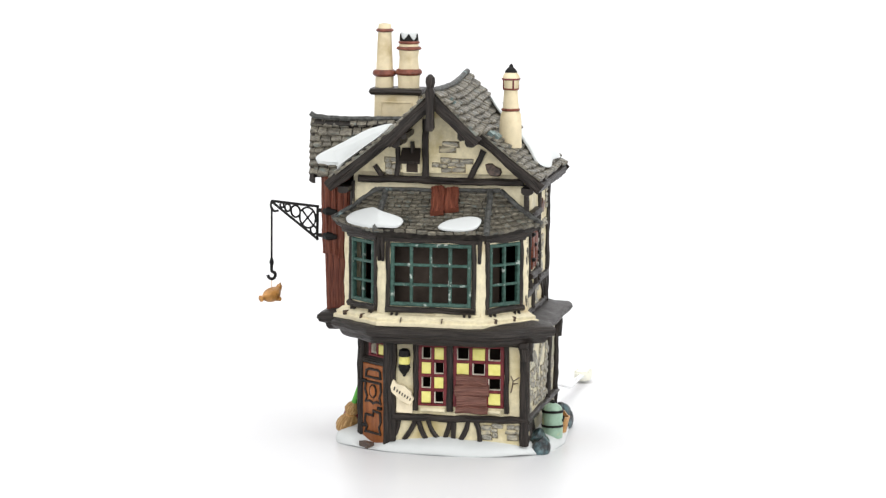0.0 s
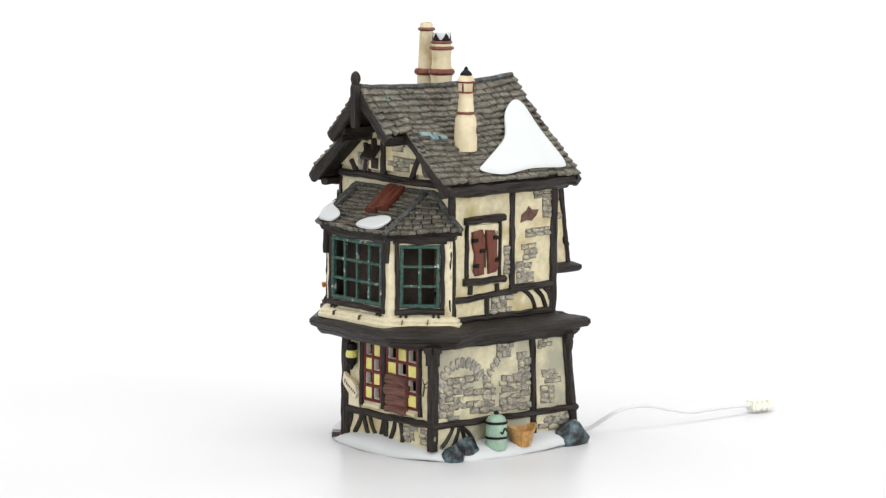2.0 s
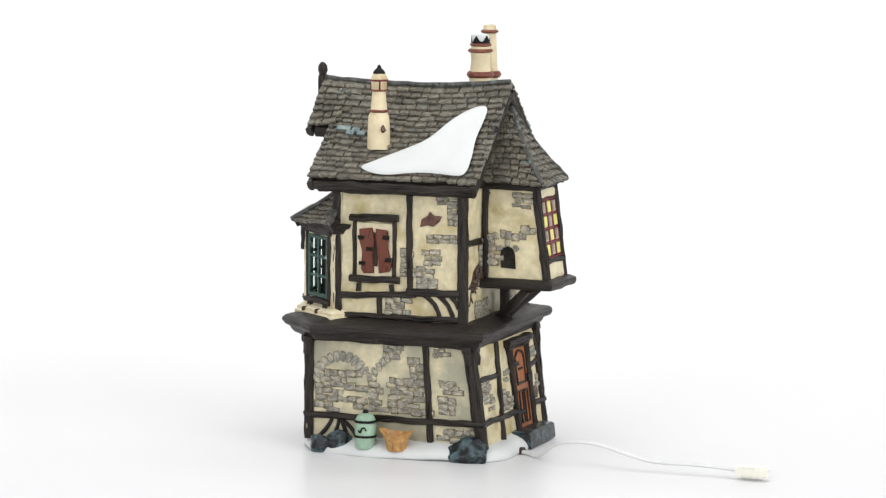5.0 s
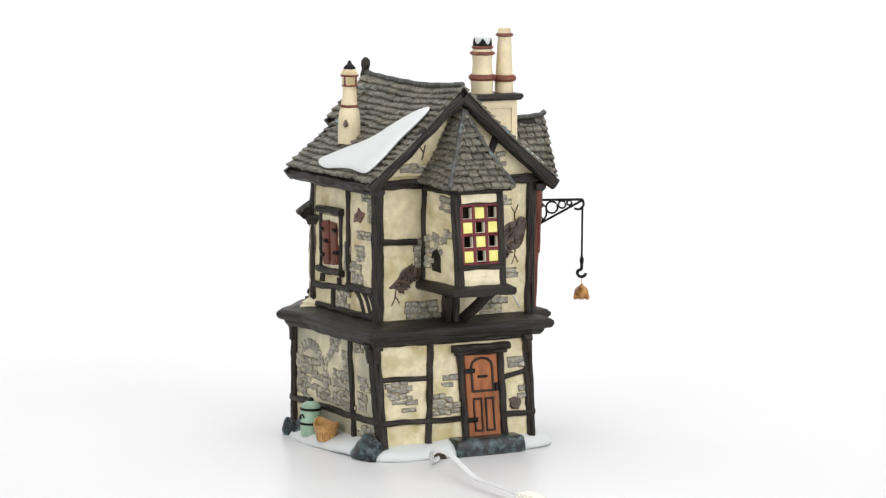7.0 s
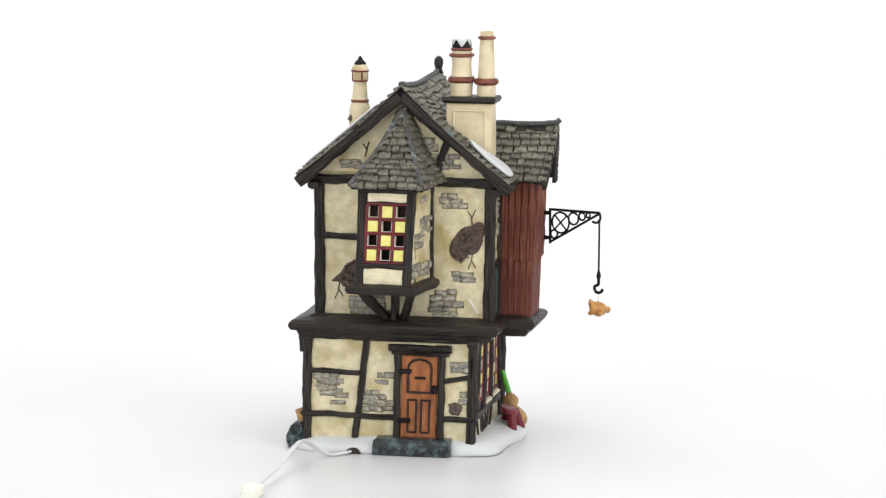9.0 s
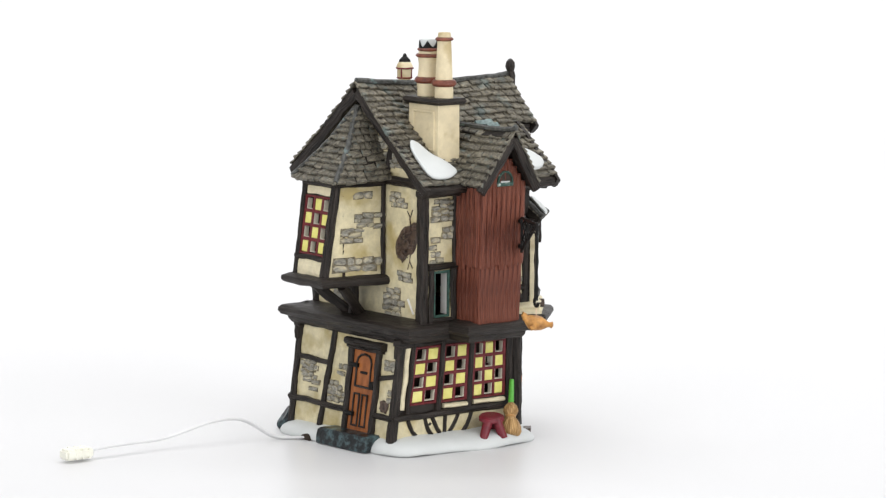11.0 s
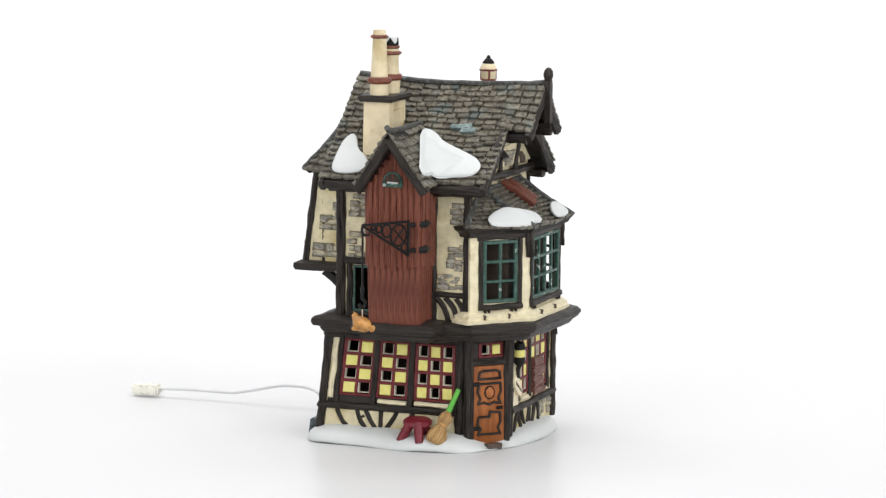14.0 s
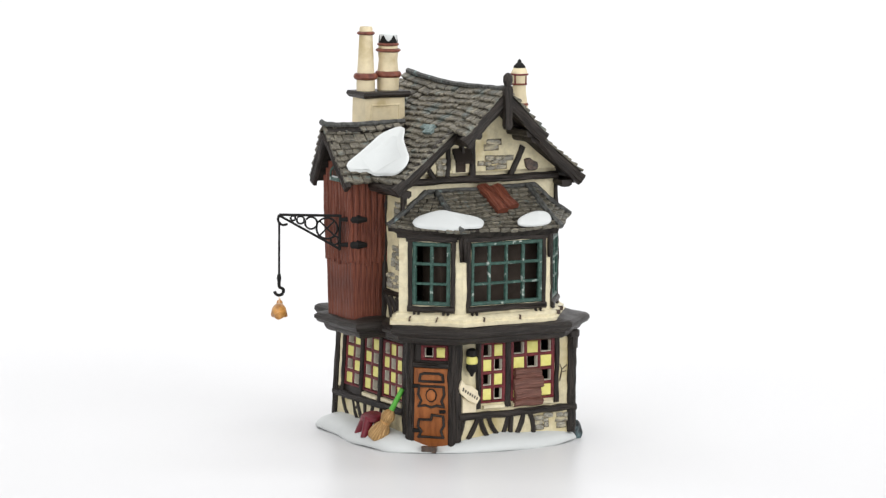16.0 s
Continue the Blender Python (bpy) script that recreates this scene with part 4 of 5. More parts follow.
back_door = part("back_door", slab_on(LB, 52.3, 71.8, 2.6, 47.2, -1, 1.0, 0.15, 0.3), DOOR, house, "closed orange-brown panelled back door")
for a in (50.2, 74):
    LB.timber("door_post", a, 1.5, a, 49, 3.6, house, 2.6)
LB.timber("door_lintel", 45.5, 50.0, 79, 50.3, 4.2, house, 4.4)
LB.timber("door_lintel", 47, 47.4, 77.5, 47.6, 2.6, house, 2.8)
arch = [(56, 27), (68.5, 27), (68.5, 40)] + [(62.25 + 6.25 * math.cos(t), 40 + 4.5 * math.sin(t)) for t in (0.5, 1.0, 1.57, 2.14, 2.64)] + [(56, 40)]
panel_line(LB, arch, 1.2, 0.8, back_door, "door_panel", TIMBER, 1.0)
for a in (56.2, 63.4):
    panel_line(LB, [(a, 6), (a + 4.6, 6), (a + 4.6, 23), (a, 23)], 1.0, 0.8, back_door, "door_panel", TIMBER, 1.0)
part("letter_slot", slab_on(LB, 59.5, 65.5, 34, 35.4, 0.8, 1.5, 0.1, 0.2), IRON, back_door, "black iron letter slot")
for b in (12, 38):
    part("hinge", slab_on(LB, 50.6, 57.6, b - 1.2, b + 1.2, 0.6, 2.8, 0.4, 0.4), IRON, back_door, "black iron hinge")
part("door_knob", slab_on(LB, 69.2, 71.8, 26.5, 31, 0.6, 2.4, 0.25, 0.6), IRON, back_door, "black iron latch")
step = part("door_step", hull(bmesh.new(), [[V(x * k, y - i, z) + wob(V(x, y, z), 0.6, 0.3) for x, y in ((-20.5, 54), (-20.5, 63.6), (-10, 63.9), (0, 64.0), (10, 64.0), (20, 63.8), (20, 54))]
            for z, k, i in ((FLOOR + 0.6, 1.03, -0.2), (FLOOR + 4, 1.03, 0.0), (FLOOR + 7.8, 1.0, 0.6), (FLOOR + 8.8, 0.96, 1.6))]), ROCK, house, "blue-black stone door step")

# ---- lower storey: shop front ----
for a, w in ((1.2, 4.6), (14, 3.0), (32.4, 3.4), (63, 2.6), (LF.w - 0.6, 5.0)):
    LF.timber("post", a, 0 if w > 4 else 17, a, 56, w, wall_lf, 2.0 if w > 4 else 1.5)
LF.timber("beam", 2, 13.2, LF.w + 2, 13.8, 3.6, wall_lf, 2.4)
LF.timber("beam", 0, 54.5, LF.w, 54.8, 4.6, wall_lf, 1.6)
for a0, a1 in ((17, 30), (35, 60)):
    LF.timber("window_sill", a0, 17.6, a1, 17.6, 2.0, wall_lf, 1.8, material=BAYCREAM)
for a0, a1, bend in ((5, 1.2, 0.6), (14, 8, 0.8), (15.5, 20.5, -0.5), (21, 27.5, -0.8), (32.5, 29.5, 0.5), (34.5, 34.5, 0.2), (42.5, 38, 0.8), (46.5, 49, 0.4)):
    LF.timber("brace", a1, 1, a0, 12, 2.6, wall_lf, 1.2, bend)
stones(LF, wall_lf, 48, 57, 3, 11, 2.6, 4.2, 0.2)
stones(LF, wall_lf, 62, 70, 2.5, 11.5, 2.6, 4.2, 0.2)
for a0, b0, a1, b1, w, d in ((36.2, 34.2, 52.6, 33.6, 5.6, 2.6), (35.4, 28.6, 53.6, 29.2, 6.2, 3.1), (36.4, 22.6, 52.4, 23.4, 6.4, 2.5), (35.8, 18.2, 53.2, 18.0, 4.0, 3.0)):
    LF.timber("boarding", a0, b0, a1, b1, w, wall_lf, d, material=BOARD, label="rough red-brown board nailed over the panes", jit=0.7)
for p, q in (((65.2, 37.5), (66.4, 34.5)), ((66.4, 34.5), (65.6, 31)), ((66.4, 34.5), (69.4, 37)), ((66, 33), (69, 33.4)), ((65.6, 31), (64.8, 28.4))):
    LF.timber("crack", *p, *q, 0.55, wall_lf, 0.45, material=BROWNHOLE)

# sign and lantern beside the door
sign = part("sign_board", hull(bmesh.new(), [[LF.at(a, b, o) for a, b in ((2.4, 33.6), (4.4, 31.2), (8.2, 30.4), (12.2, 27.2), (12.2, 25.4), (13.6, 23.4), (11.6, 20.2), (6.2, 22.6), (1.6, 26.8), (1.0, 29.6)) ] for o in (1.0, 3.4)]), SIGN, house, "cream pointed name board with illegible lettering")
for k in range(7):
    a, b = 3.2 + 1.4 * k, 28.6 - 0.86 * k
    part("lettering", beam(LF.at(a - 0.25, b - 0.85, 3.4), LF.at(a + 0.25, b + (1.1 if k == 0 else 0.55), 3.4), 0.7, 0.25, LF.n, jit=0.05, sink=0.1), INK, sign)
part("sign_tail", slab_on(LF, 3.6, 12.4, 15.2, 24, 0.2, 1.6, 0.4, 0.6), SIGN, sign)
lantern = part("lantern", lathe(bmesh.new(), LF.at(8.4, 0, 3.2), [(1.2, 50.5), (2.8, 49.5), (3.3, 46.6), (2.2, 45.8)], 12, 0.1), IRON, house, "black iron lantern with a yellow glass band")
part("glass", lathe(bmesh.new(), LF.at(8.4, 0, 3.2), [(2.6, 46), (3.1, 44.5), (3.1, 42.6), (2.4, 41.8)], 12, 0.05), PANE, lantern, "yellow glass band")
part("lantern_foot", lathe(bmesh.new(), LF.at(8.4, 0, 3.2), [(3.0, 42), (3.3, 40.5), (2.7, 38.5), (1.3, 37), (0.6, 35.4)], 12, 0.1), IRON, lantern)

# front door on the cut corner
for a, w in ((1.2, 4.6), (LC.w - 1.4, 4.4)):
    LC.timber("door_post", a, -4.6, a, 56, w, house, 2.6)
LC.timber("door_lintel", 2, 41.2, 23.5, 41.2, 3.6, house, 2.0)
LC.timber("door_lintel", 0, 54, LC.w, 54, 4, house, 2.2)
front_door = part("front_door", slab_on(LC, 3.4, 22.6, -4.2, 39.4, -0.5, 1.5, 0.2, 0.4), DOOR, house, "closed orange-brown carved front door")
for pts in ([(6.5, 32.5), (19.5, 32.5), (19, 36), (17, 36.8), (9, 36.8), (7, 36)],
            [(6.2, 19), (10, 19.6), (13, 18.6), (16, 19.6), (19.8, 19), (18.6, 22), (20, 25.5), (19.6, 29.8), (6.6, 29.8), (6, 25.5), (7.6, 22)],
            [(6.2, 2.5), (19.8, 2.5), (18.4, 6), (20, 9), (19.6, 14), (13.5, 14.6), (13, 12), (6.6, 11.8), (6, 8), (7.8, 5.5)]):
    panel_line(LC, pts, 1.3, 0.9, front_door, "carved_panel", TIMBER, 1.4)
part("knocker", hull(bmesh.new(), [[LC.at(13 + math.cos(t) * r * 2.6, 25 + math.sin(t) * r * 3.2, o) for t in [2 * math.pi * k / 12 for k in range(12)]] for r, o in ((1, 1.2), (0.95, 2.2), (0.6, 2.8), (0.2, 3.0))]), DOOR, front_door, "round door knocker")
panel_line(LC, [(13 + math.cos(t) * 2.8, 25 + math.sin(t) * 3.4) for t in [2 * math.pi * k / 10 for k in range(10)]], 0.7, 1.0, front_door, "knocker_rim", TIMBER, 1.4)
for b in (6, 30):
    part("hinge", slab_on(LC, 2.6, 7.2, b - 1, b + 1, 1.2, 2.4, 0.4, 0.3), IRON, front_door, "black iron hinge")
part("door_knob", slab_on(LC, 17.6, 20.8, 15.6, 17.4, 1.2, 3.0, 0.2, 0.5), IRON, front_door, "black iron latch")
part("doorstep_stub", hull(bmesh.new(), [[V(x, y, z) + wob(V(x, y, z), 0.4, 0.4) for x, y in ((-28.8, -40.4), (-31.6, -43.6), (-25.6, -49.2), (-22.8, -46.0))] for z in (FLOOR + 0.3, FLOOR + 3.0, FLOOR + 3.6)]), BROWNHOLE, house, "small brown step")

# ---- lower storey: window wall ----
LLW = LL.w
for a0, a1, w in ((0.8, -0.6, 4.4), (8.2, 8.0, 2.6), (29, 29.2, 3.2), (49.8, 50, 3.2), (77.2, 77.4, 4.4), (LLW - 0.6, LLW - 0.4, 3.0)):
    LL.timber("post", a0, 0 if w > 4 else 15, a1, 56, w, wall_ll, 1.8)
LL.timber("beam", -1.5, 14.0, 76, 13.8, 3.8, wall_ll, 2.2)
LL.timber("beam", 0, 53.4, LLW, 53.4, 4.6, wall_ll, 1.6)
LL.timber("plaster_strip", 4.6, 18, 4.4, 51, 3.2, wall_ll, 0.9, material=BAYCREAM)
for a0, a1 in ((32, 48), (52.5, 74)):
    LL.timber("window_sill", a0, 17.4, a1, 17.2, 2.4, wall_ll, 2.0, material=BAYCREAM)
part("plaster_band", slab_on(LL, 3, 75, 0.5, 12, -0.5, 0.5, 0.2, 0.3), CREAM, wall_ll)
for a0, a1, bend in ((9, 19, -1.6), (20, 28, -1.2), (25, 33.5, -0.6), (43, 35.5, 0.8), (34.2, 34.2, 0.2), (52, 44.5, 1.2)):
    LL.timber("brace", a1, 0.5, a0, 12.2, 2.5, wall_ll, 1.4, bend)

# ---- upper storey: right wall ----
for a0, b0, a1, b1, w in ((0.8, 1, 0.2, 74, 4.2), (41.8, 18, 41.2, 74, 3.2), (70.8, 2, 70.8, 74, 4.4), (24.6, 3, 24.6, 15, 3.0)):
    UR.timber("post", a0, b0, a1, b1, w, wall_ur, 1.7)
UR.timber("beam", 2, 14.5, 45, 17.2, 3.2, wall_ur, 1.7)
UR.timber("beam", 40, 18.4, 70, 18.6, 4.0, wall_ur, 2.0)
UR.timber("beam", 1, 4.2, 71, 4.6, 3.2, wall_ur, 1.6)
UR.timber("beam", 0, 72, 71, 72.4, 3.4, wall_ur, 1.6)
for a0, b0, a1, b1, bend in ((50, 17, 58.5, 5.5, -1.6), (58, 17, 66, 6, -1.4), (65, 17, 69.5, 11, -0.6)):
    UR.timber("brace", a0, b0, a1, b1, 2.6, wall_ur, 1.3, bend)
shut = part("shuttered_window", slab_on(UR, 11.5, 32.2, 25.5, 54, -0.5, 0.5, 0.2, 0.3), BAYCREAM, house, "small window closed by red-brown shutters")
UR.timber("lintel", 8.2, 56.6, 35.2, 56.8, 4.0, shut, 3.6)
UR.timber("sill", 8, 24, 36, 24.2, 3.6, shut, 3.4)
UR.timber("sill_bracket", 13, 21.8, 13, 17.5, 2.6, shut, 2.0)
UR.timber("sill_bracket", 31, 21.8, 31.5, 17.5, 2.6, shut, 2.0)
for a in (10.4, 33):
    UR.timber("jamb", a, 25, a, 55, 2.2, shut, 1.6)
# flat dark strip drawn for the shade in the gap between the leaves
part("shutter_gap", slab_on(UR, 20.4, 23.6, 31, 49, 0.2, 0.8, 0.2, 0.2), SHADE, shut)
for outline, hinges in (([(13.4, 50.5), (20.6, 51.5), (22.1, 44.5), (21.1, 38.5), (21.6, 27.5), (15.8, 27.0), (14.4, 29.5), (15.2, 38.5), (13.4, 44.5)], ((14.6, 46.2), (15.4, 32.6), (19.6, 40.2))),
                        ([(22.6, 51.0), (28.8, 50.5), (30.0, 46.5), (29.6, 41.5), (31.7, 31.5), (30.3, 28.5), (24.5, 27.5), (23.8, 38.5), (23.0, 45.5)], ((28.8, 46.8), (30.2, 35.0)))):
    ca, cb = sum(a for a, b in outline) / 9, sum(b for a, b in outline) / 9
    leaf = part("shutter", hull(bmesh.new(), [[UR.at(ca + (a - ca) * k, cb + (b - cb) * k, o) for a, b in outline] for k, o in ((1, 0.3), (1, 1.5), (0.93, 2.0), (0.5, 2.2))]), RED, shut, "warped red-brown plank shutter")
    for q in (-2.4, 0.2, 2.6):
        part("groove", beam(UR.at(ca + q, cb - 10.4, 1.95), UR.at(ca + q * 0.9 + 0.3, cb + 10, 1.95), 0.45, 0.22, UR.n, jit=0.15, sink=0.3), REDPATCH, leaf)
    for a, b in hinges:
        part("hinge", slab_on(UR, a - 1.7, a + 1.7, b - 1.0, b + 0.9, 1.5, 3.4, 0.5, 0.6), IRON, leaf, "black iron hinge")
STAR = [(53.2 + a, 56.8 + b) for a, b in ((-5.8, -3.7), (-5.0, 0.5), (-1.6, 2.4), (-0.3, 4.8), (1.9, 2.8), (6.3, 2.5), (5.0, -0.2), (1.6, -3.0), (-1.6, -2.4))]
part("bare_patch", hull(bmesh.new(), [[UR.at(53.2 + (x - 53.2) * k, 56.8 + (y - 56.8) * k, o) + wob(UR.at(x, y), 0.3, 0.4) for x, y in STAR] for k, o in ((1, -0.4), (1, 0.6), (0.7, 0.9), (0.1, 0.8))]), REDPATCH, wall_ur, "red-brown star-shaped bare patch in the plaster")
stones(UR, wall_ur, 36, 40.6, 26, 42, 2.5, 3.4, 0.1)
stones(UR, wall_ur, 44.5, 56, 20.5, 32, 2.6, 4.2, 0.15)
stones(UR, wall_ur, 48, 56, 33, 41.5, 2.6, 4.0, 0.25)
stones(UR, wall_ur, 56, 68, 66, 70.5, 2.4, 4.4, 0.2)
stones(UR, wall_ur, 62, 68, 55, 66, 2.5, 4.0, 0.2)
stones(UR, wall_ur, 46.5, 67, 45, 49.5, 2.3, 4.6, 0.25)
stones(UR, wall_ur, 27, 39, 5.5, 15, 2.4, 3.6, 0.1)

# ---- upper storey: back wall ----
for a, w in ((1.6, 5.0), (UB.w - 1.2, 5.0)):
    UB.timber("post", a, 1, a, 76, w, wall_ub, 1.8)
UB.timber("beam", 3, 44.6, 24, 44.4, 3.4, wall_ub, 1.6)
UB.timber("beam", -2, 75, UB.w + 2, 75, 5.0, wall_ub, 2.4)
stones(UB, wall_ub, 17, 36, 2.5, 12.5, 2.7, 4.6, 0.2)
stones(UB, wall_ub, 60, 78, 2, 18, 2.8, 4.8, 0.25)
stones(UB, wall_ub, 66, 78, 61, 69, 2.6, 4.6, 0.2)
stones(UB, wall_ub, 72, 82, 22, 27, 2.5, 5.0, 0.2)
stones(UB, wall_ub, 22, 27.5, 30, 45, 2.6, 3.6, 0.2)
rubble_patch(UB, wall_ub, [(7.5, 20.5), (12, 24.5), (16, 29.5), (20, 31.8), (26, 31.6), (29, 28), (28, 24.5), (21.5, 22.8), (18.5, 20), (14.5, 17.2), (12, 20)], 41)
rubble_patch(UB, wall_ub, [(71.5, 38), (73, 43.5), (78, 50.5), (84, 52.5), (88, 54.5), (90.5, 50.5), (89.5, 44), (86.6, 38), (82, 36.5), (78.6, 33), (75, 34)], 42)
UB.timber("chip", 82.6, 13.2, 87.6, 5.6, 0.9, wall_ub, 0.7, material=CHIP, label="white chip in the glaze")
for pts in (((84, 52), (83, 56), (85.5, 61)), ((83.5, 56), (81, 60)), ((84, 37), (83.5, 33), (82, 29)), ((83.6, 34), (86, 30)), ((12, 20), (11, 15), (9, 11)), ((11.2, 16), (13.5, 12))):
    for p, q in zip(pts, pts[1:]):
        UB.timber("crack", *p, *q, 0.5, wall_ub, 0.4, material=BROWNHOLE)
GB = Panel((56, 39.5, 145.5), (-37, 39.5, 145.5), (-37, 39.5, 185), (56, 39.5, 185))
stones(GB, gable_b, 12, 24, 1.5, 6, 2.5, 4.6, 0.1)
stones(GB, gable_b, 58, 75, 2, 10, 2.6, 4.8, 0.25)
stones(GB, gable_b, 56, 64, 12, 19, 3.0, 6.0, 0.2)
GB.timber("post", 65, 1, 72, 22, 4.0, gable_b, 1.6)
for p, q in (((26, 8), (28, 16)), ((27, 12), (25, 15))):
    GB.timber("crack", *p, *q, 0.8, gable_b, 0.4, material=BROWNHOLE)

# ---- upper storey: hoist wall ----
for a, w in ((0.8, 5.0), (21.8, 2.8), (53.5, 3.0), (UL.w - 1.2, 4.4)):
    UL.timber("post", a, 1, a, 74, w, wall_ul, 1.8)
UL.timber("beam", 0, 70, UL.w, 70, 4.6, wall_ul, 1.8)
UL.timber("beam", 53, 15.4, UL.w, 15.2, 3.0, wall_ul, 1.6)
for a0, a1 in ((54.5, 62), (60, 67), (66, 71)):
    UL.timber("brace", a0, 13.5, a1, 1.5, 2.8, wall_ul, 1.3, -1.4)
stones(UL, wall_ul, 5, 20, 55, 66, 2.7, 4.6, 0.2)
stones(UL, wall_ul, 13, 20.5, 45, 52, 2.6, 4.2, 0.2)
stones(UL, wall_ul, 4, 11, 33, 46, 2.6, 4.0, 0.25)
stones(UL, wall_ul, 62, 70, 53, 64, 2.7, 4.4, 0.2)
stones(UL, wall_ul, 60, 70, 29, 41, 2.7, 4.4, 0.3)
stones(UL, wall_ul, 55, 69, 18, 26, 2.7, 4.6, 0.25)
cas = part("casement", slab_on(UL, 7.6, 19, 3.6, 5.0, -0.6, 0.6, 0.2, 0.3), GREEN, house, "narrow dark green casement, standing open")
for a0, a1, b0, b1 in ((7.6, 19, 27.2, 28.6), (7.6, 9.0, 4, 28), (17.4, 19, 4, 28)):
    part("frame_bar", slab_on(UL, a0, a1, b0, b1, -0.6, 0.6, 0.2, 0.3), GREEN, cas)
for a0, b0, a1, b1, w in ((6, 1, 6, 30, 3.4), (20.6, 1, 20.6, 30, 2.8), (4, 2.4, 22, 2.4, 2.6)):
    UL.timber("surround", a0, b0, a1, b1, w, cas, 1.6)
part("jamb_edge", slab_on(UL, 17.5, 18.5, 5, 27, -5.5, -0.7, 0.15, 0.2), CHIP, cas, "bare white inner edge of the opening")
UL.timber("lintel", 3, 31, 23, 31, 3.4, cas, 2.2)

# ---- hoist tower front ----
hole = part("loft_light", slab_on(HT, 9.4, 19.8, 74, 76, 0.6, 2.6, 0.2, 0.3), GREEN, house, "small arched green loft light")
ARC = [(14.6 + 5.0 * math.cos(t), 75.5 + 6.2 * math.sin(t)) for t in [math.pi * k / 8 for k in range(9)]]
panel_line(HT, ARC, 1.2, 1.3, hole, "arch_frame", GREEN, 1.2, closed=False)
# solid dark fill stands for the unlit space behind the arch
part("arch_dark", hull(bmesh.new(), [[HT.at(a, b, o) for a, b in ARC] for o in (0.5, 1.9)]), SHADE, hole)
part("arch_snow", slab_on(HT, 11.5, 17.5, 75.8, 76.8, 1.8, 2.4, 0.2, 0.3), SNOW, hole)
# iron bracket
HX = Vector((-57.5, -11.2, 0))
TIP = Vector((-91.0, 5.6, 0))
DIRN = (TIP - HX).normalized()


def at_bracket(d, z):
    return HX + DIRN * d + V(0, 0, z)


BL = (TIP - HX).length
bracket = part("hoist_bracket", tube(bmesh.new(), [at_bracket(5, 122.5), at_bracket(BL, 123)], 0.78, 6), IRON, house, "black wrought iron bracket with scroll rings")
part("strut", tube(bmesh.new(), [at_bracket(5, 104.5), at_bracket(BL, 122.6)], 0.7, 6), IRON, bracket)
part("strut", tube(bmesh.new(), [at_bracket(5.5, 104), at_bracket(5.2, 123)], 0.78, 6), IRON, bracket)
for d, z, r in ((12.2, 115.8, 5.6), (20.6, 118.6, 3.2), (26.2, 120.2, 2.0), (30.2, 121.2, 1.3), (8.0, 109.3, 2.2)):
    part("ring", tube(bmesh.new(), [at_bracket(d + r * math.cos(t), z + r * math.sin(t)) for t in [2 * math.pi * k / 18 for k in range(19)]], 0.58, 6), IRON, bracket)
for s in (-1, 1):
    part("cross_bar", tube(bmesh.new(), [at_bracket(12.2 - 3.9, 115.8 - 3.9 * s), at_bracket(12.2 + 3.9, 115.8 + 3.9 * s)], 0.5, 6), IRON, bracket)
for z in (120.5, 107):
    hg = part("pintle", tube(bmesh.new(), [at_bracket(5.5, z), at_bracket(1.5, z), at_bracket(-1.5, z)], [0.9, 1.3, 1.9], 8), IRON, bracket)
    part("pintle_plate", tube(bmesh.new(), [V(-57, -12.5, z), V(-55, -15.2, z + 0.3), V(-50, -15.8, z)], [2.2, 2.5, 1.2], 8), IRON, bracket)
part("tip_hook", tube(bmesh.new(), smooth_path([at_bracket(BL, 123), at_bracket(BL + 0.6, 120), at_bracket(BL - 1.5, 117.6), at_bracket(BL - 4.5, 118)], 5), 0.7, 6), IRON, bracket)
part("chain", tube(bmesh.new(), [V(TIP.x, TIP.y, 119), V(TIP.x, TIP.y, 90)], 0.58, 6), IRON, bracket)
part("swivel", lathe(bmesh.new(), (TIP.x, TIP.y, 0), [(0.5, 92), (1.0, 90.6), (1.3, 89), (0.9, 87.4), (0.5, 86.8)], 10), IRON, bracket)
part("hook", tube(bmesh.new(), smooth_path([V(TIP.x, TIP.y, 87.5)] + [V(TIP.x, TIP.y, 82.2) + V(0.95, -0.3, 0) * 2.4 * math.cos(t) + V(0, 0, 2.2 * math.sin(t)) for t in (1.5, 0.7, 0, -0.8, -1.6, -2.4, -3.1)], 4), 0.9, 6), IRON, bracket)

# ---- front gable ----
GF = Panel((-37, -36.5, 132), (56, -36.5, 132), (56, -36.5, 186), (-37, -36.5, 186))
GF.timber("beam", 3, 9.6, 92, 9.6, 3.8, gable_f, 2.2)
for a0, b0, a1, b1, w in ((39.2, 10, 39.2, 42, 3.6), (24, 10, 24.5, 27, 2.6), (63, 11, 70.5, 26, 3.2), (16, 11, 12, 17, 2.6)):
    GF.timber("post", a0, b0, a1, b1, w, gable_f, 1.6)
loft = part("loft_window", slab_on(GF, 27, 36.5, 13, 23, -0.5, 0.4, 0.2, 0.3), BAYCREAM, house, "small loft opening under a tipped wooden flap")
# no hole here: a dark slab paints the shade under the flap
part("opening", slab_on(GF, 29, 35, 13.6, 19.5, 0.3, 0.7, 0.2, 0.2), SHADE, loft)
part("flap", hull(bmesh.new(), [[GF.at(a, b, o) for a, b, o in ((26.6, 24.8, 0.5), (36.6, 24.8, 0.5), (37.2, 18.6, 5.6), (26.4, 18.6, 5.6))], [GF.at(a, b, o) for a, b, o in ((26.6, 26.6, 0.8), (36.6, 26.6, 0.8), (37.2, 20.0, 6.4), (26.4, 20.0, 6.4))]]), TIMBER, loft, "dark wooden flap")
GF.timber("post", 32, 30, 32, 24, 2.2, gable_f, 3.0)
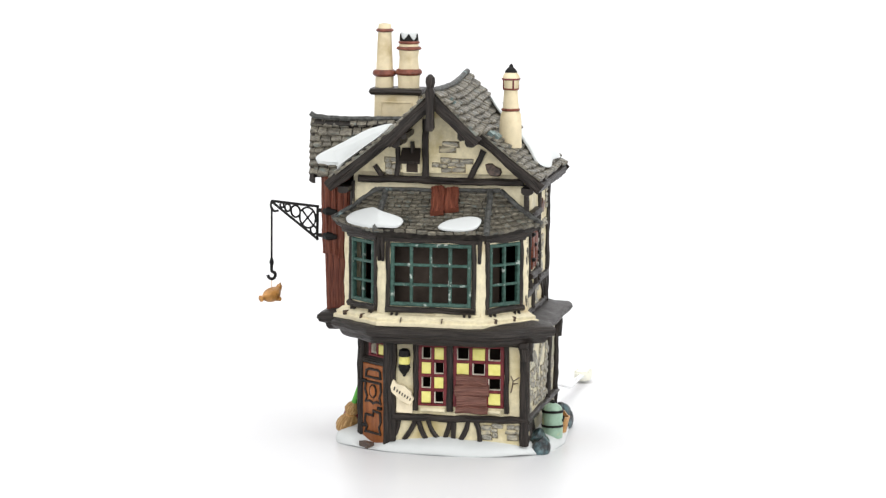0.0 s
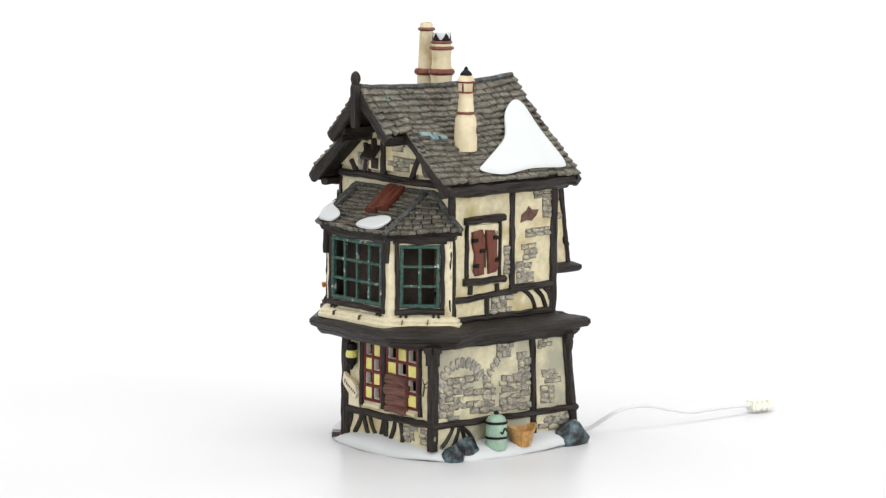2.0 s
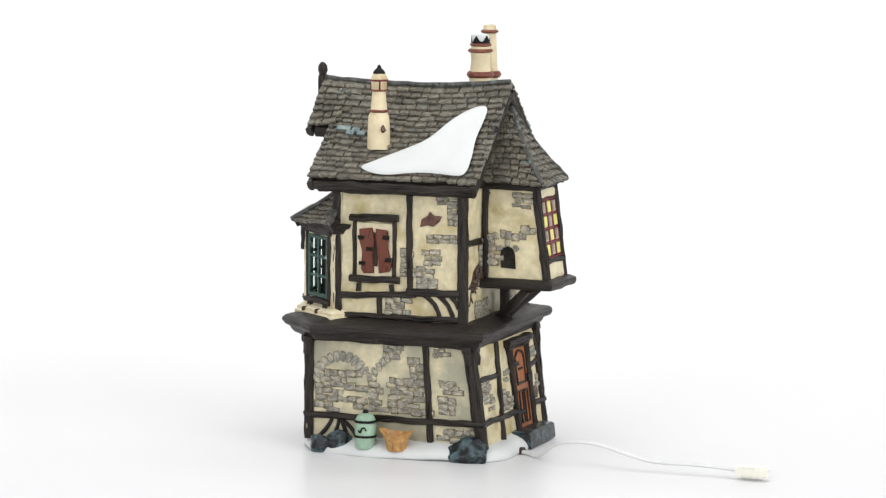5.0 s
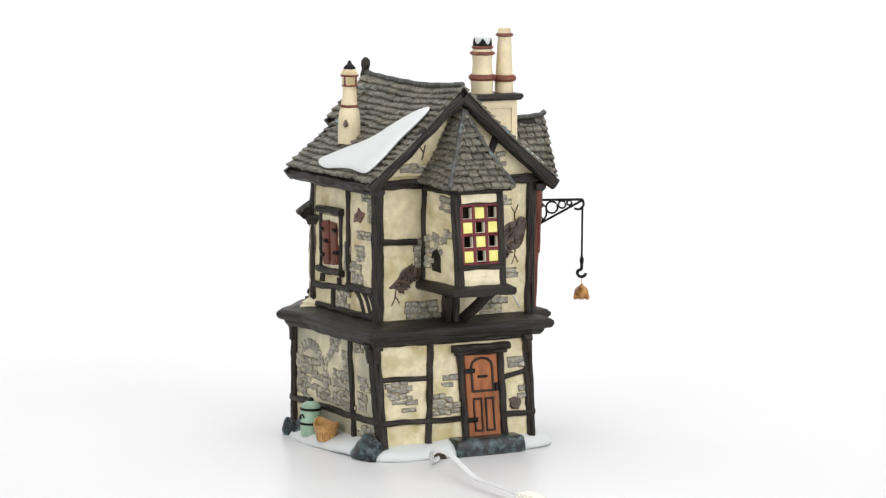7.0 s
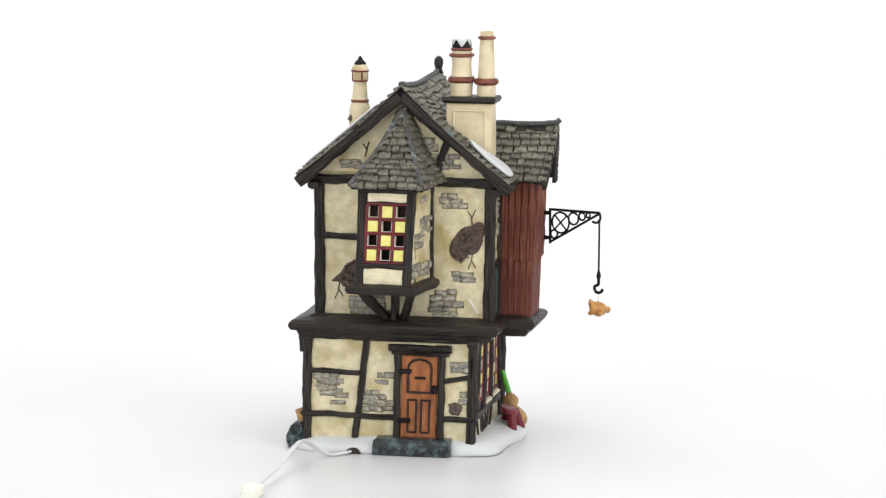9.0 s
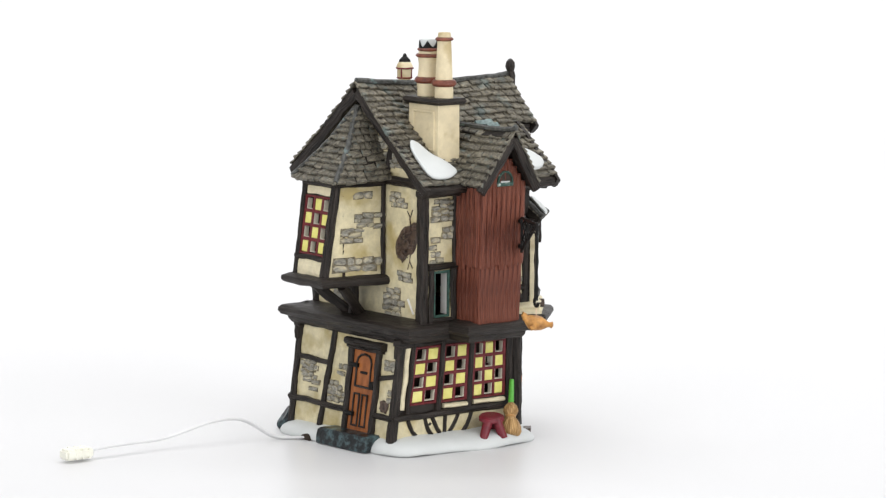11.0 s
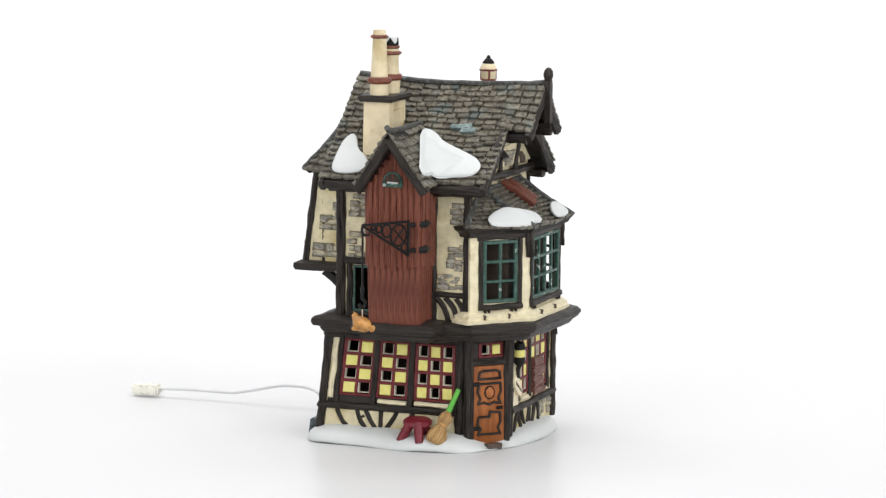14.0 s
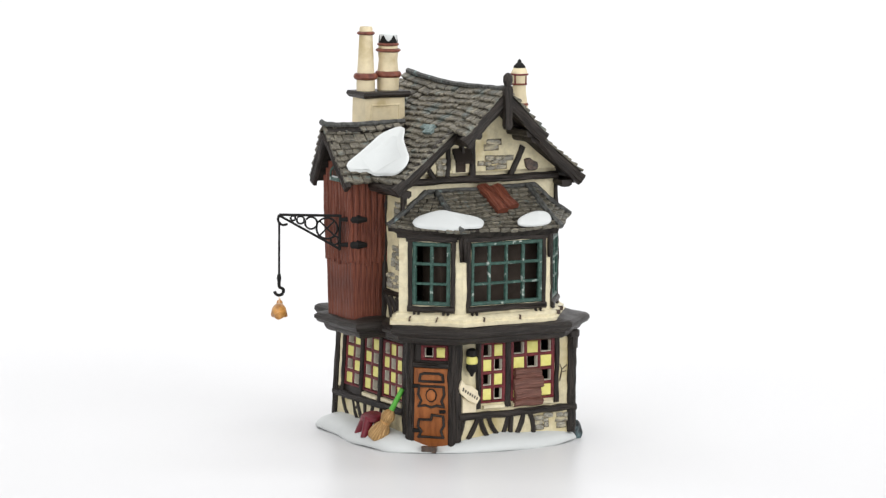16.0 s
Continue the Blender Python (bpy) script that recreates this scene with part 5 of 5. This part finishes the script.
stones(GF, gable_f, 42, 63, 14, 21.5, 2.6, 5.0, 0.3)
stones(GF, gable_f, 46, 55, 24, 31, 3.2, 5.5, 0.25)
stones(GF, gable_f, 17, 23, 12, 21, 2.6, 3.8, 0.1)
bare_patch(GF, gable_f, 70, 80.5, 12.6, 19, 17, tilt=-0.5)
for x, z, w, y in ((-6, 168, 3.6, -58), (25, 168, 3.6, -58), (-10.5, 165.2, 5.6, -56.5), (29.5, 166, 5.6, -56.5)):
    part("purlin", beam((x, -35, z), (x, y, z), w, 3.0 if w < 5 else 4.4, (0, 0, -1), jit=0.3), TIMBER, main_roof)

# ---- oriel sides and props ----
for pan, hole_a in ((OS_L, None), (OS_R, 14)):
    for a, w in ((1.0, 3.2), (pan.w - 1.0, 2.6)):
        pan.timber("post", a, 1, a, 52, w, oriel, 1.3)
    pan.timber("beam", 0, 51.5, pan.w, 51.5, 3.4, oriel, 1.5)
stones(OS_L, oriel, 12, 20, 43, 47, 2.6, 5.2, 0.1)
stones(OS_L, oriel, 14, 28, 28, 36, 2.7, 5.2, 0.25)
stones(OS_L, oriel, 4, 17, 20, 28, 2.7, 5.0, 0.25)
stones(OS_L, oriel, 4, 30, 4, 12, 2.8, 5.4, 0.15)
stones(OS_R, oriel, 1.5, 6, 9, 26, 2.7, 3.8, 0.1)
stones(OS_R, oriel, 9, 20, 23, 27, 2.7, 4.4, 0.15)
stones(OS_R, oriel, 16, 26, 40, 48, 2.7, 4.6, 0.25)
stones(OS_R, oriel, 19, 27, 27, 31, 2.6, 4.4, 0.2)
ARCH = [(9, 8), (16.5, 8), (16.5, 15)] + [(12.75 + 3.75 * math.cos(t), 15 + 4.6 * math.sin(t)) for t in (0.5, 1.0, 1.57, 2.14, 2.64)] + [(9, 15)]
part("bare_patch", hull(bmesh.new(), [[OS_R.at(12.75 + (x - 12.75) * k, 13 + (y - 13) * k, o) + wob(OS_R.at(x, y), 0.4, 0.4) for x, y in ARCH] for k, o in ((1, -0.4), (1, 0.7), (0.8, 0.3), (0.2, 0.2))]), UNDER, oriel, "dark arched hole in the plaster")
stone(OS_R, oriel, 7.0, 14, 2.4, 3.2, 8)
stone(OS_R, oriel, 8.6, 18.5, 3.4, 3.0, 40)
stone(OS_R, oriel, 12.8, 21.4, 3.6, 3.0, 90)
stone(OS_R, oriel, 17.2, 18.8, 3.4, 3.0, -40)
OO.timber("plaster_band", 3.5, 6.4, 25.5, 6.6, 8.2, oriel, 0.7, material=BAYCREAM)
OO.timber("plaster_band", 4, 48, 24.5, 48, 4.4, oriel, 0.7, material=BAYCREAM)
for a in (1.4, OO.w - 1.4):
    OO.timber("post", a, 0, a, 53, 3.0, oriel, 1.4)
OO.timber("beam", 0, 12, OO.w, 12, 2.6, oriel, 1.4)
OO.timber("beam", 0, 52, OO.w, 52, 3, oriel, 1.8)
for x0, x1 in ((27, 16), (0, 9)):
    part("prop", beam((x0, 62, 86), (x1, 41, 67), 4.6, 4.0, (0, 0.7, -0.7), jit=0.4), TIMBER, oriel)
part("prop", beam((12.5, 44, 68), (12.5, 44, 87), 4.5, 4.0, (0, 1, 0), jit=0.4), TIMBER, oriel)

# ---- chimney stack panel mouldings ----
SF = Panel((-36, 12.4, 150), (-11, 12.4, 150), (-11.5, 12.4, 182), (-35.5, 12.4, 182))
SB = Panel((-11, 27.4, 150), (-36, 27.4, 150), (-35.5, 27.2, 182), (-11.5, 27.2, 182))
for pan in (SF, SB):
    panel_line(pan, [(4, 8), (21, 8), (21, 28), (4, 28)], 1.0, 0.5, stack, "moulding", STACK, 0)

# ---- snow on the roofs ----
def plane_z(s):
    e0, e1, r1, r0 = s.q
    n = ((e1 - e0) + (r1 - r0)).cross((r0 - e0) + (r1 - e1))
    c = (e0 + e1 + r1 + r0) / 4
    return lambda x, y: c.z - (n.x * (x - c.x) + n.y * (y - c.y)) / n.z - s.belly * 0.6


def snow_patch(outline, slopes, pick, parent, thick=2.2, lift=1.7):
    """A glazed drift draped over one or two roof faces; the outline is in plan."""
    fs = [plane_z(s) for s in slopes]
    up = slopes[0].n if len(slopes) == 1 else V(0, 0, 1.25)
    ring = smooth_path([(x, y, 0) for x, y in outline], 5, True)
    c = sum(ring, Vector()) / len(ring)
    rings = []
    for k, o in ((1.0, -0.4), (1.03, 0.45), (0.99, 0.8), (0.9, 0.97), (0.7, 1.03), (0.4, 1.05), (0.08, 1.05)):
        row = []
        for p in ring:
            q = c + (p - c) * k
            z = pick(f(q.x, q.y) for f in fs)
            row.append(V(q.x, q.y, z) + up * (lift + thick * o) + up * noise.noise(q * 0.08) * 0.4)
        rings.append(row)
    return part("snow", hull(bmesh.new(), rings), SNOW, parent, "white glazed snow drift", sharp=75)


snow_patch([(58.4, -17.4), (55.2, -11.9), (48.9, 1.2), (42.1, 12.9), (30.5, 22.7), (24.9, 31.2), (23.6, 36.8), (27.5, 39.2), (41.0, 38.6), (52.3, 40.0), (59.4, 39.6), (61.4, 35.1), (60.4, 17.1), (62.2, -1.2), (61.2, -11.5)], [SLOPE_R], max, main_roof, 1.3)
snow_patch([(-25, 37.6), (-26.4, 34.1), (-32.7, 30.3), (-37, 24.5), (-42, 21.0), (-44.6, 24.6), (-46.2, 30.1), (-46.2, 37.2), (-44.4, 40.6), (-40.0, 41.6), (-29.8, 40.9)], [SLOPE_L], max, main_roof, 1.2)


def soft_max(zs):
    return 1.6 * math.log(sum(math.exp(z / 1.6 - 60) for z in zs)) + 96.0


snow_patch([(-24.4, -3.6), (-22.6, -6.2), (-24.6, -10.6), (-28, -15.8), (-32.5, -27), (-36.5, -36.5), (-41.4, -40.5), (-45.4, -37), (-46.6, -27), (-48.5, -18.4), (-54, -17.2), (-60.2, -16.6), (-60.6, -14.6), (-52, -11.4), (-43.8, -8.4), (-34.2, -5.0)], [SLOPE_L, DM_R], soft_max, main_roof, 1.1, 2.4)
snow_patch([(-38.2, -46.6), (-34.6, -44.6), (-24, -48.6), (-17.5, -55.0), (-6.6, -59.2), (-5.8, -62.2), (-9.6, -64.2), (-20.6, -62.8), (-31, -54)], [BY_L, BY_F], min, bay_roof, 1.1, 2.7)
snow_patch([(14.7, -63.2), (17.6, -59.2), (27.6, -55.8), (35, -56.4), (36, -60.2), (32.4, -64), (22, -64.8)], [BY_F], min, bay_roof, 1.1, 2.7)
for k in range(2):
    p0, p1 = BY_F.at(0.50 + 0.125 * k, 1.0 - 0.03 * k, 2.0), BY_F.at(0.535 + 0.14 * k, 0.40 + 0.08 * k, 2.8)
    part("loose_plank", beam(p0, p1, 7.4, 1.6, BY_F.n, jit=0.9, sink=1.4), RED, bay_roof, "loose red-brown plank lying on the slates")
# slate-sized slabs stand for the teal lichen stains on the roof
for s, uvs in ((SLOPE_R, ((.06, .50), (.10, .50), (.13, .46), (.16, .49), (.20, .46))), (JET_R, ((.7, .62), (.8, .7))), (SLOPE_L, ((.70, .56), (.74, .56), (.78, .565), (.77, .52), (.81, .525)))):
    for u, v in uvs:
        ob = part("teal_slate", hull(bmesh.new(), [[s.at(u + a / 94, v + b / 76, o) for a, b in ((-2.3, -1.5), (2.3, -1.5), (2.2, 1.5), (-2.2, 1.5))] for o in (0, 2.3, 2.6)]), TEAL, main_roof, "pale teal lichen patch the size of a slate")

# ---- rocks on the base ----
def boulder(x, y, rx, ry, h, seed, label):
    bm = bmesh.new()
    bmesh.ops.create_icosphere(bm, subdivisions=4, radius=1.0)
    rnd = random.Random(seed)
    cuts = [(V(rnd.uniform(-1, 1), rnd.uniform(-1, 1), rnd.uniform(-0.2, 1)).normalized(), rnd.uniform(0.74, 0.95)) for _ in range(11)]
    for v in bm.verts:
        d = v.co.normalized()
        r = min([1.08] + [q / d.dot(n) for n, q in cuts if d.dot(n) > 0.3])
        r *= 1.06 + 0.10 * noise.noise(d * 1.5 + V(seed, 0, 0)) - 0.05 * abs(noise.noise(d * 4.0 + V(0, 0, seed)))
        v.co = V(x + d.x * rx * r, y + d.y * ry * r, FLOOR + 1 + max(-0.1, d.z * 0.75 + 0.25) * h * r)
    return part("rock", bm, ROCK, house, label)


boulder(63, -30, 6, 9.5, 9.5, 3, "blue-black rock half buried in the snow")
boulder(65, -38, 5.5, 6.5, 8.5, 12, "blue-black rock half buried in the snow")
boulder(63, 43.4, 7.2, 12.6, 10.8, 7, "large blue-black rock half buried in the snow")

# cord hole under the back of the base, its shade drawn as a dark block
part("cord_hole", hull(bmesh.new(), [[V(31 + 4.0 * math.cos(t), y, FLOOR + 0.2 + 3.2 * math.sin(t)) for t in [math.pi * k / 8 for k in range(9)]] for y in (56, 63.4)]), SHADE, house, "cord notch, its shade drawn as a dark block")

TURNING = [house]

# ---- loose things on the base ----
churn = thing("milk_churn", "pale green glazed churn with black bands, beside the stone wall", "churn")
CX, CY, CZ = 68, -12.2, FLOOR + 5.0
can = part("body", lathe(bmesh.new(), (CX, CY, CZ), [(5.4, -1), (5.6, 0.5), (5.7, 6), (5.6, 12.5), (5.2, 13.6), (5.3, 14.4), (4.4, 16.2), (2.6, 17.4), (1.2, 17.8)], 22, 0.12), CHURN, churn)
for z in (5.6, 13.4):
    part("band", lathe(bmesh.new(), (CX, CY, CZ), [(5.2, z - 0.7), (5.95, z - 0.6), (5.95, z + 0.6), (5.2, z + 0.7)], 22, 0.08), IRON, can)
part("knob", lathe(bmesh.new(), (CX, CY, CZ), [(1.4, 17.4), (1.6, 18.4), (0.8, 19.4), (0.2, 19.6)], 10), IRON, churn)
part("handle", tube(bmesh.new(), smooth_path([(CX + 5.9, CY - 1.8, CZ + 9.2), (CX + 6.0, CY - 0.6, CZ + 8.0), (CX + 6.2, CY + 0.2, CZ + 10.2), (CX + 5.9, CY + 1.6, CZ + 10.6), (CX + 5.5, CY + 2.6, CZ + 9.0)], 4), 0.4, 6), IRON, churn, "black wavy handle")
TURNING.append(churn)

tub = thing("wooden_tub", "orange-brown wooden tub with flared ears on the snow", "tub")
TX, TY = 68.0, 5.4
bm = bmesh.new()
rings = []
for r, z in ((5.0, -1), (5.3, 0.6), (6.2, 5), (7.0, 8.2), (6.1, 8.4), (5.2, 4), (4.2, 2.2)):
    ring = []
    for k in range(24):
        t = 2 * math.pi * k / 24
        ear = 3.6 * max(0, abs(math.sin(t)) - 0.7) * 3.4 * (1 if z > 6 else 0)
        ring.append(V(TX + r * math.cos(t), TY + (r + ear * 0.6) * math.sin(t) * 1.05, CZ + z + ear * 0.55 - 0.9 * max(0, math.cos(t)) * (z > 6)))
    rings.append(ring)
hull(bm, rings)
part("body", bm, TUB, tub)
for k in range(9):
    t = 2 * math.pi * k / 9
    part("stave_joint", tube(bmesh.new(), [V(TX + math.cos(t) * (5.3 + f * 1.1), TY + math.sin(t) * 1.04 * (5.3 + f * 1.1), CZ + 0.3 + f * 6.6) for f in (0, 0.5, 1)], 0.1, 5), BROWNHOLE, tub)
TURNING.append(tub)

stool = thing("stool", "crimson three-legged stool leaning against the window wall", "stool")
SX, SY = -41.5, -7.0
part("seat", hull(bmesh.new(), [[V(SX + 4.9 * math.cos(t) * k, SY + 8.0 * math.sin(t) * k, CZ + z + 1.2 * math.cos(t)) for t in [2 * math.pi * q / 18 for q in range(18)]] for k, z in ((0.85, 8.3), (1, 8.9), (1, 10.6), (0.9, 11.2))]), STOOL, stool)
for dx, dy in ((-2.5, 6.5), (-4.5, -2.5), (3, -5)):
    part("leg", tube(bmesh.new(), [(SX + dx * 0.45, SY + dy * 0.5, CZ + 9.5), (SX + dx * 1.35, SY + dy * 1.35, CZ - 0.8)], [2.8, 2.3], 9), STOOL, stool)
TURNING.append(stool)

broom = thing("broom", "straw besom with a bright green handle leaning on the wall", "broom")
B0, B1 = Vector((-44.5, -17.5, CZ - 0.5)), Vector((-34.0, -27.5, 30.3))
ax = (B1 - B0).normalized()
straw_bm = bmesh.new()
s0 = ax.cross(V(0, 0, 1)).normalized()
s1 = s0.cross(ax)
rings = []
for d, r in ((-0.4, 3.4), (0.2, 4.9), (2, 5.7), (5, 5.4), (8, 4.2), (10, 2.8), (10.9, 2.4), (12, 3.3), (14.2, 4.0), (16.4, 3.3), (18.5, 1.5)):
    rings.append([B0 + ax * d + (s0 * math.cos(t) + s1 * math.sin(t)) * r * (1 + (0.05 if d < 10.5 else 0.02) * math.sin(9 * t + d * 0.25) + 0.06 * math.sin(2 * t + 1)) for t in [2 * math.pi * k / 54 for k in range(54)]])
straw = part("bristles", hull(straw_bm, rings), STRAW, broom, "tawny straw bristles", sharp=80)
part("binding", tube(bmesh.new(), [B0 + ax * d for d in (10.1, 10.6, 11.2, 11.7)], [2.5, 2.9, 2.9, 2.4], 14), TUB, broom)
part("handle", tube(bmesh.new(), [B0 + ax * d for d in (17, 24, (B1 - B0).length)], [1.6, 1.45, 1.3], 10), HANDLE, broom, "bright green handle")
TURNING.append(broom)

goose = thing("hanging_goose", "roast orange-brown goose hanging from the iron hook", "goose")
GC = V(TIP.x, TIP.y, 71.2)
GA = V(-0.5, -0.87, 0.0)  # the body's long axis
part("body", tube(bmesh.new(), [GC - GA * d + V(0, 0, z) for d, z in ((6.0, 3.2), (4.8, 2.4), (3.0, 1.0), (0, 0), (-3.0, -0.4), (-5.0, -0.8), (-6.2, -1.0), (-7.4, -1.1), (-8.4, -1.3), (-9.0, -1.4))], [1.0, 2.3, 3.6, 4.1, 3.5, 2.3, 1.5, 1.4, 1.9, 1.0], 14), GOOSE, goose)
part("tail", tube(bmesh.new(), [GC - GA * 5.2 + V(0, 0, 2.4), GC - GA * 6.6 + V(0, 0, 4.6), GC - GA * 7.0 + V(0, 0, 6.0)], [2.0, 1.5, 0.6], 9), GOOSE, goose)
for k in (-1, 1):
    w = GA.cross(V(0, 0, 1)) * k
    part("leg", tube(bmesh.new(), [GC + w * 2.6 - GA * 1.5 - V(0, 0, 1.5), GC + w * 3.4 - GA * 3.6 - V(0, 0, 2.6)], [1.9, 1.1], 9), GOOSE, goose)
part("thread", tube(bmesh.new(), [GC + V(0, 0, 3.5), V(TIP.x, TIP.y, 80.4)], 0.25, 5), STRING, goose)
TURNING.append(goose)

cord = thing("power_cord", "thin white twin power cord with a cream plug, lying loose", "cord")
CP = [(31, 59, FLOOR + 1.6), (34, 67, FLOOR + 1.4), (42, 76, FLOOR + 2.2), (50, 90, FLOOR + 11.2), (51, 109, FLOOR + 12.4), (53, 129, FLOOR + 8.2), (54, 143, FLOOR + 5.8), (54, 167, FLOOR + 5.8), (54.5, 188, FLOOR + 5)]
part("wire", tube(bmesh.new(), smooth_path(CP, 8), 0.75, 8), CORD, cord)
part("wire", tube(bmesh.new(), [p + V(1.4, 0.3, -0.4) for p in smooth_path(CP, 8)], 0.75, 8), CORD, cord)
bm = bmesh.new()
box(bm, (50.5, 187, FLOOR + 1.4), (59, 204, FLOOR + 7.0))
bmesh.ops.bevel(bm, geom=bm.edges[:], offset=1.2, segments=2, affect="EDGES")
plug = part("plug", bm, PLUG, cord, "cream plastic connector")
for y in (190, 194, 198):
    bm = bmesh.new()
    box(bm, (50.2, y - 0.5, FLOOR + 1.7), (59.3, y + 0.5, FLOOR + 7.25))
    part("rib", bm, PLUG, plug)
TURNING.append(cord)


# ---- the turn of the model ----
def motions():
    rows = [(0.5 * k, pose(0, 0, -FLOOR * MM, 0, 0, -10.5 - 19.98 * 0.5 * k)) for k in range(33)]
    for ob in TURNING:
        walk(ob, rows)


motions()
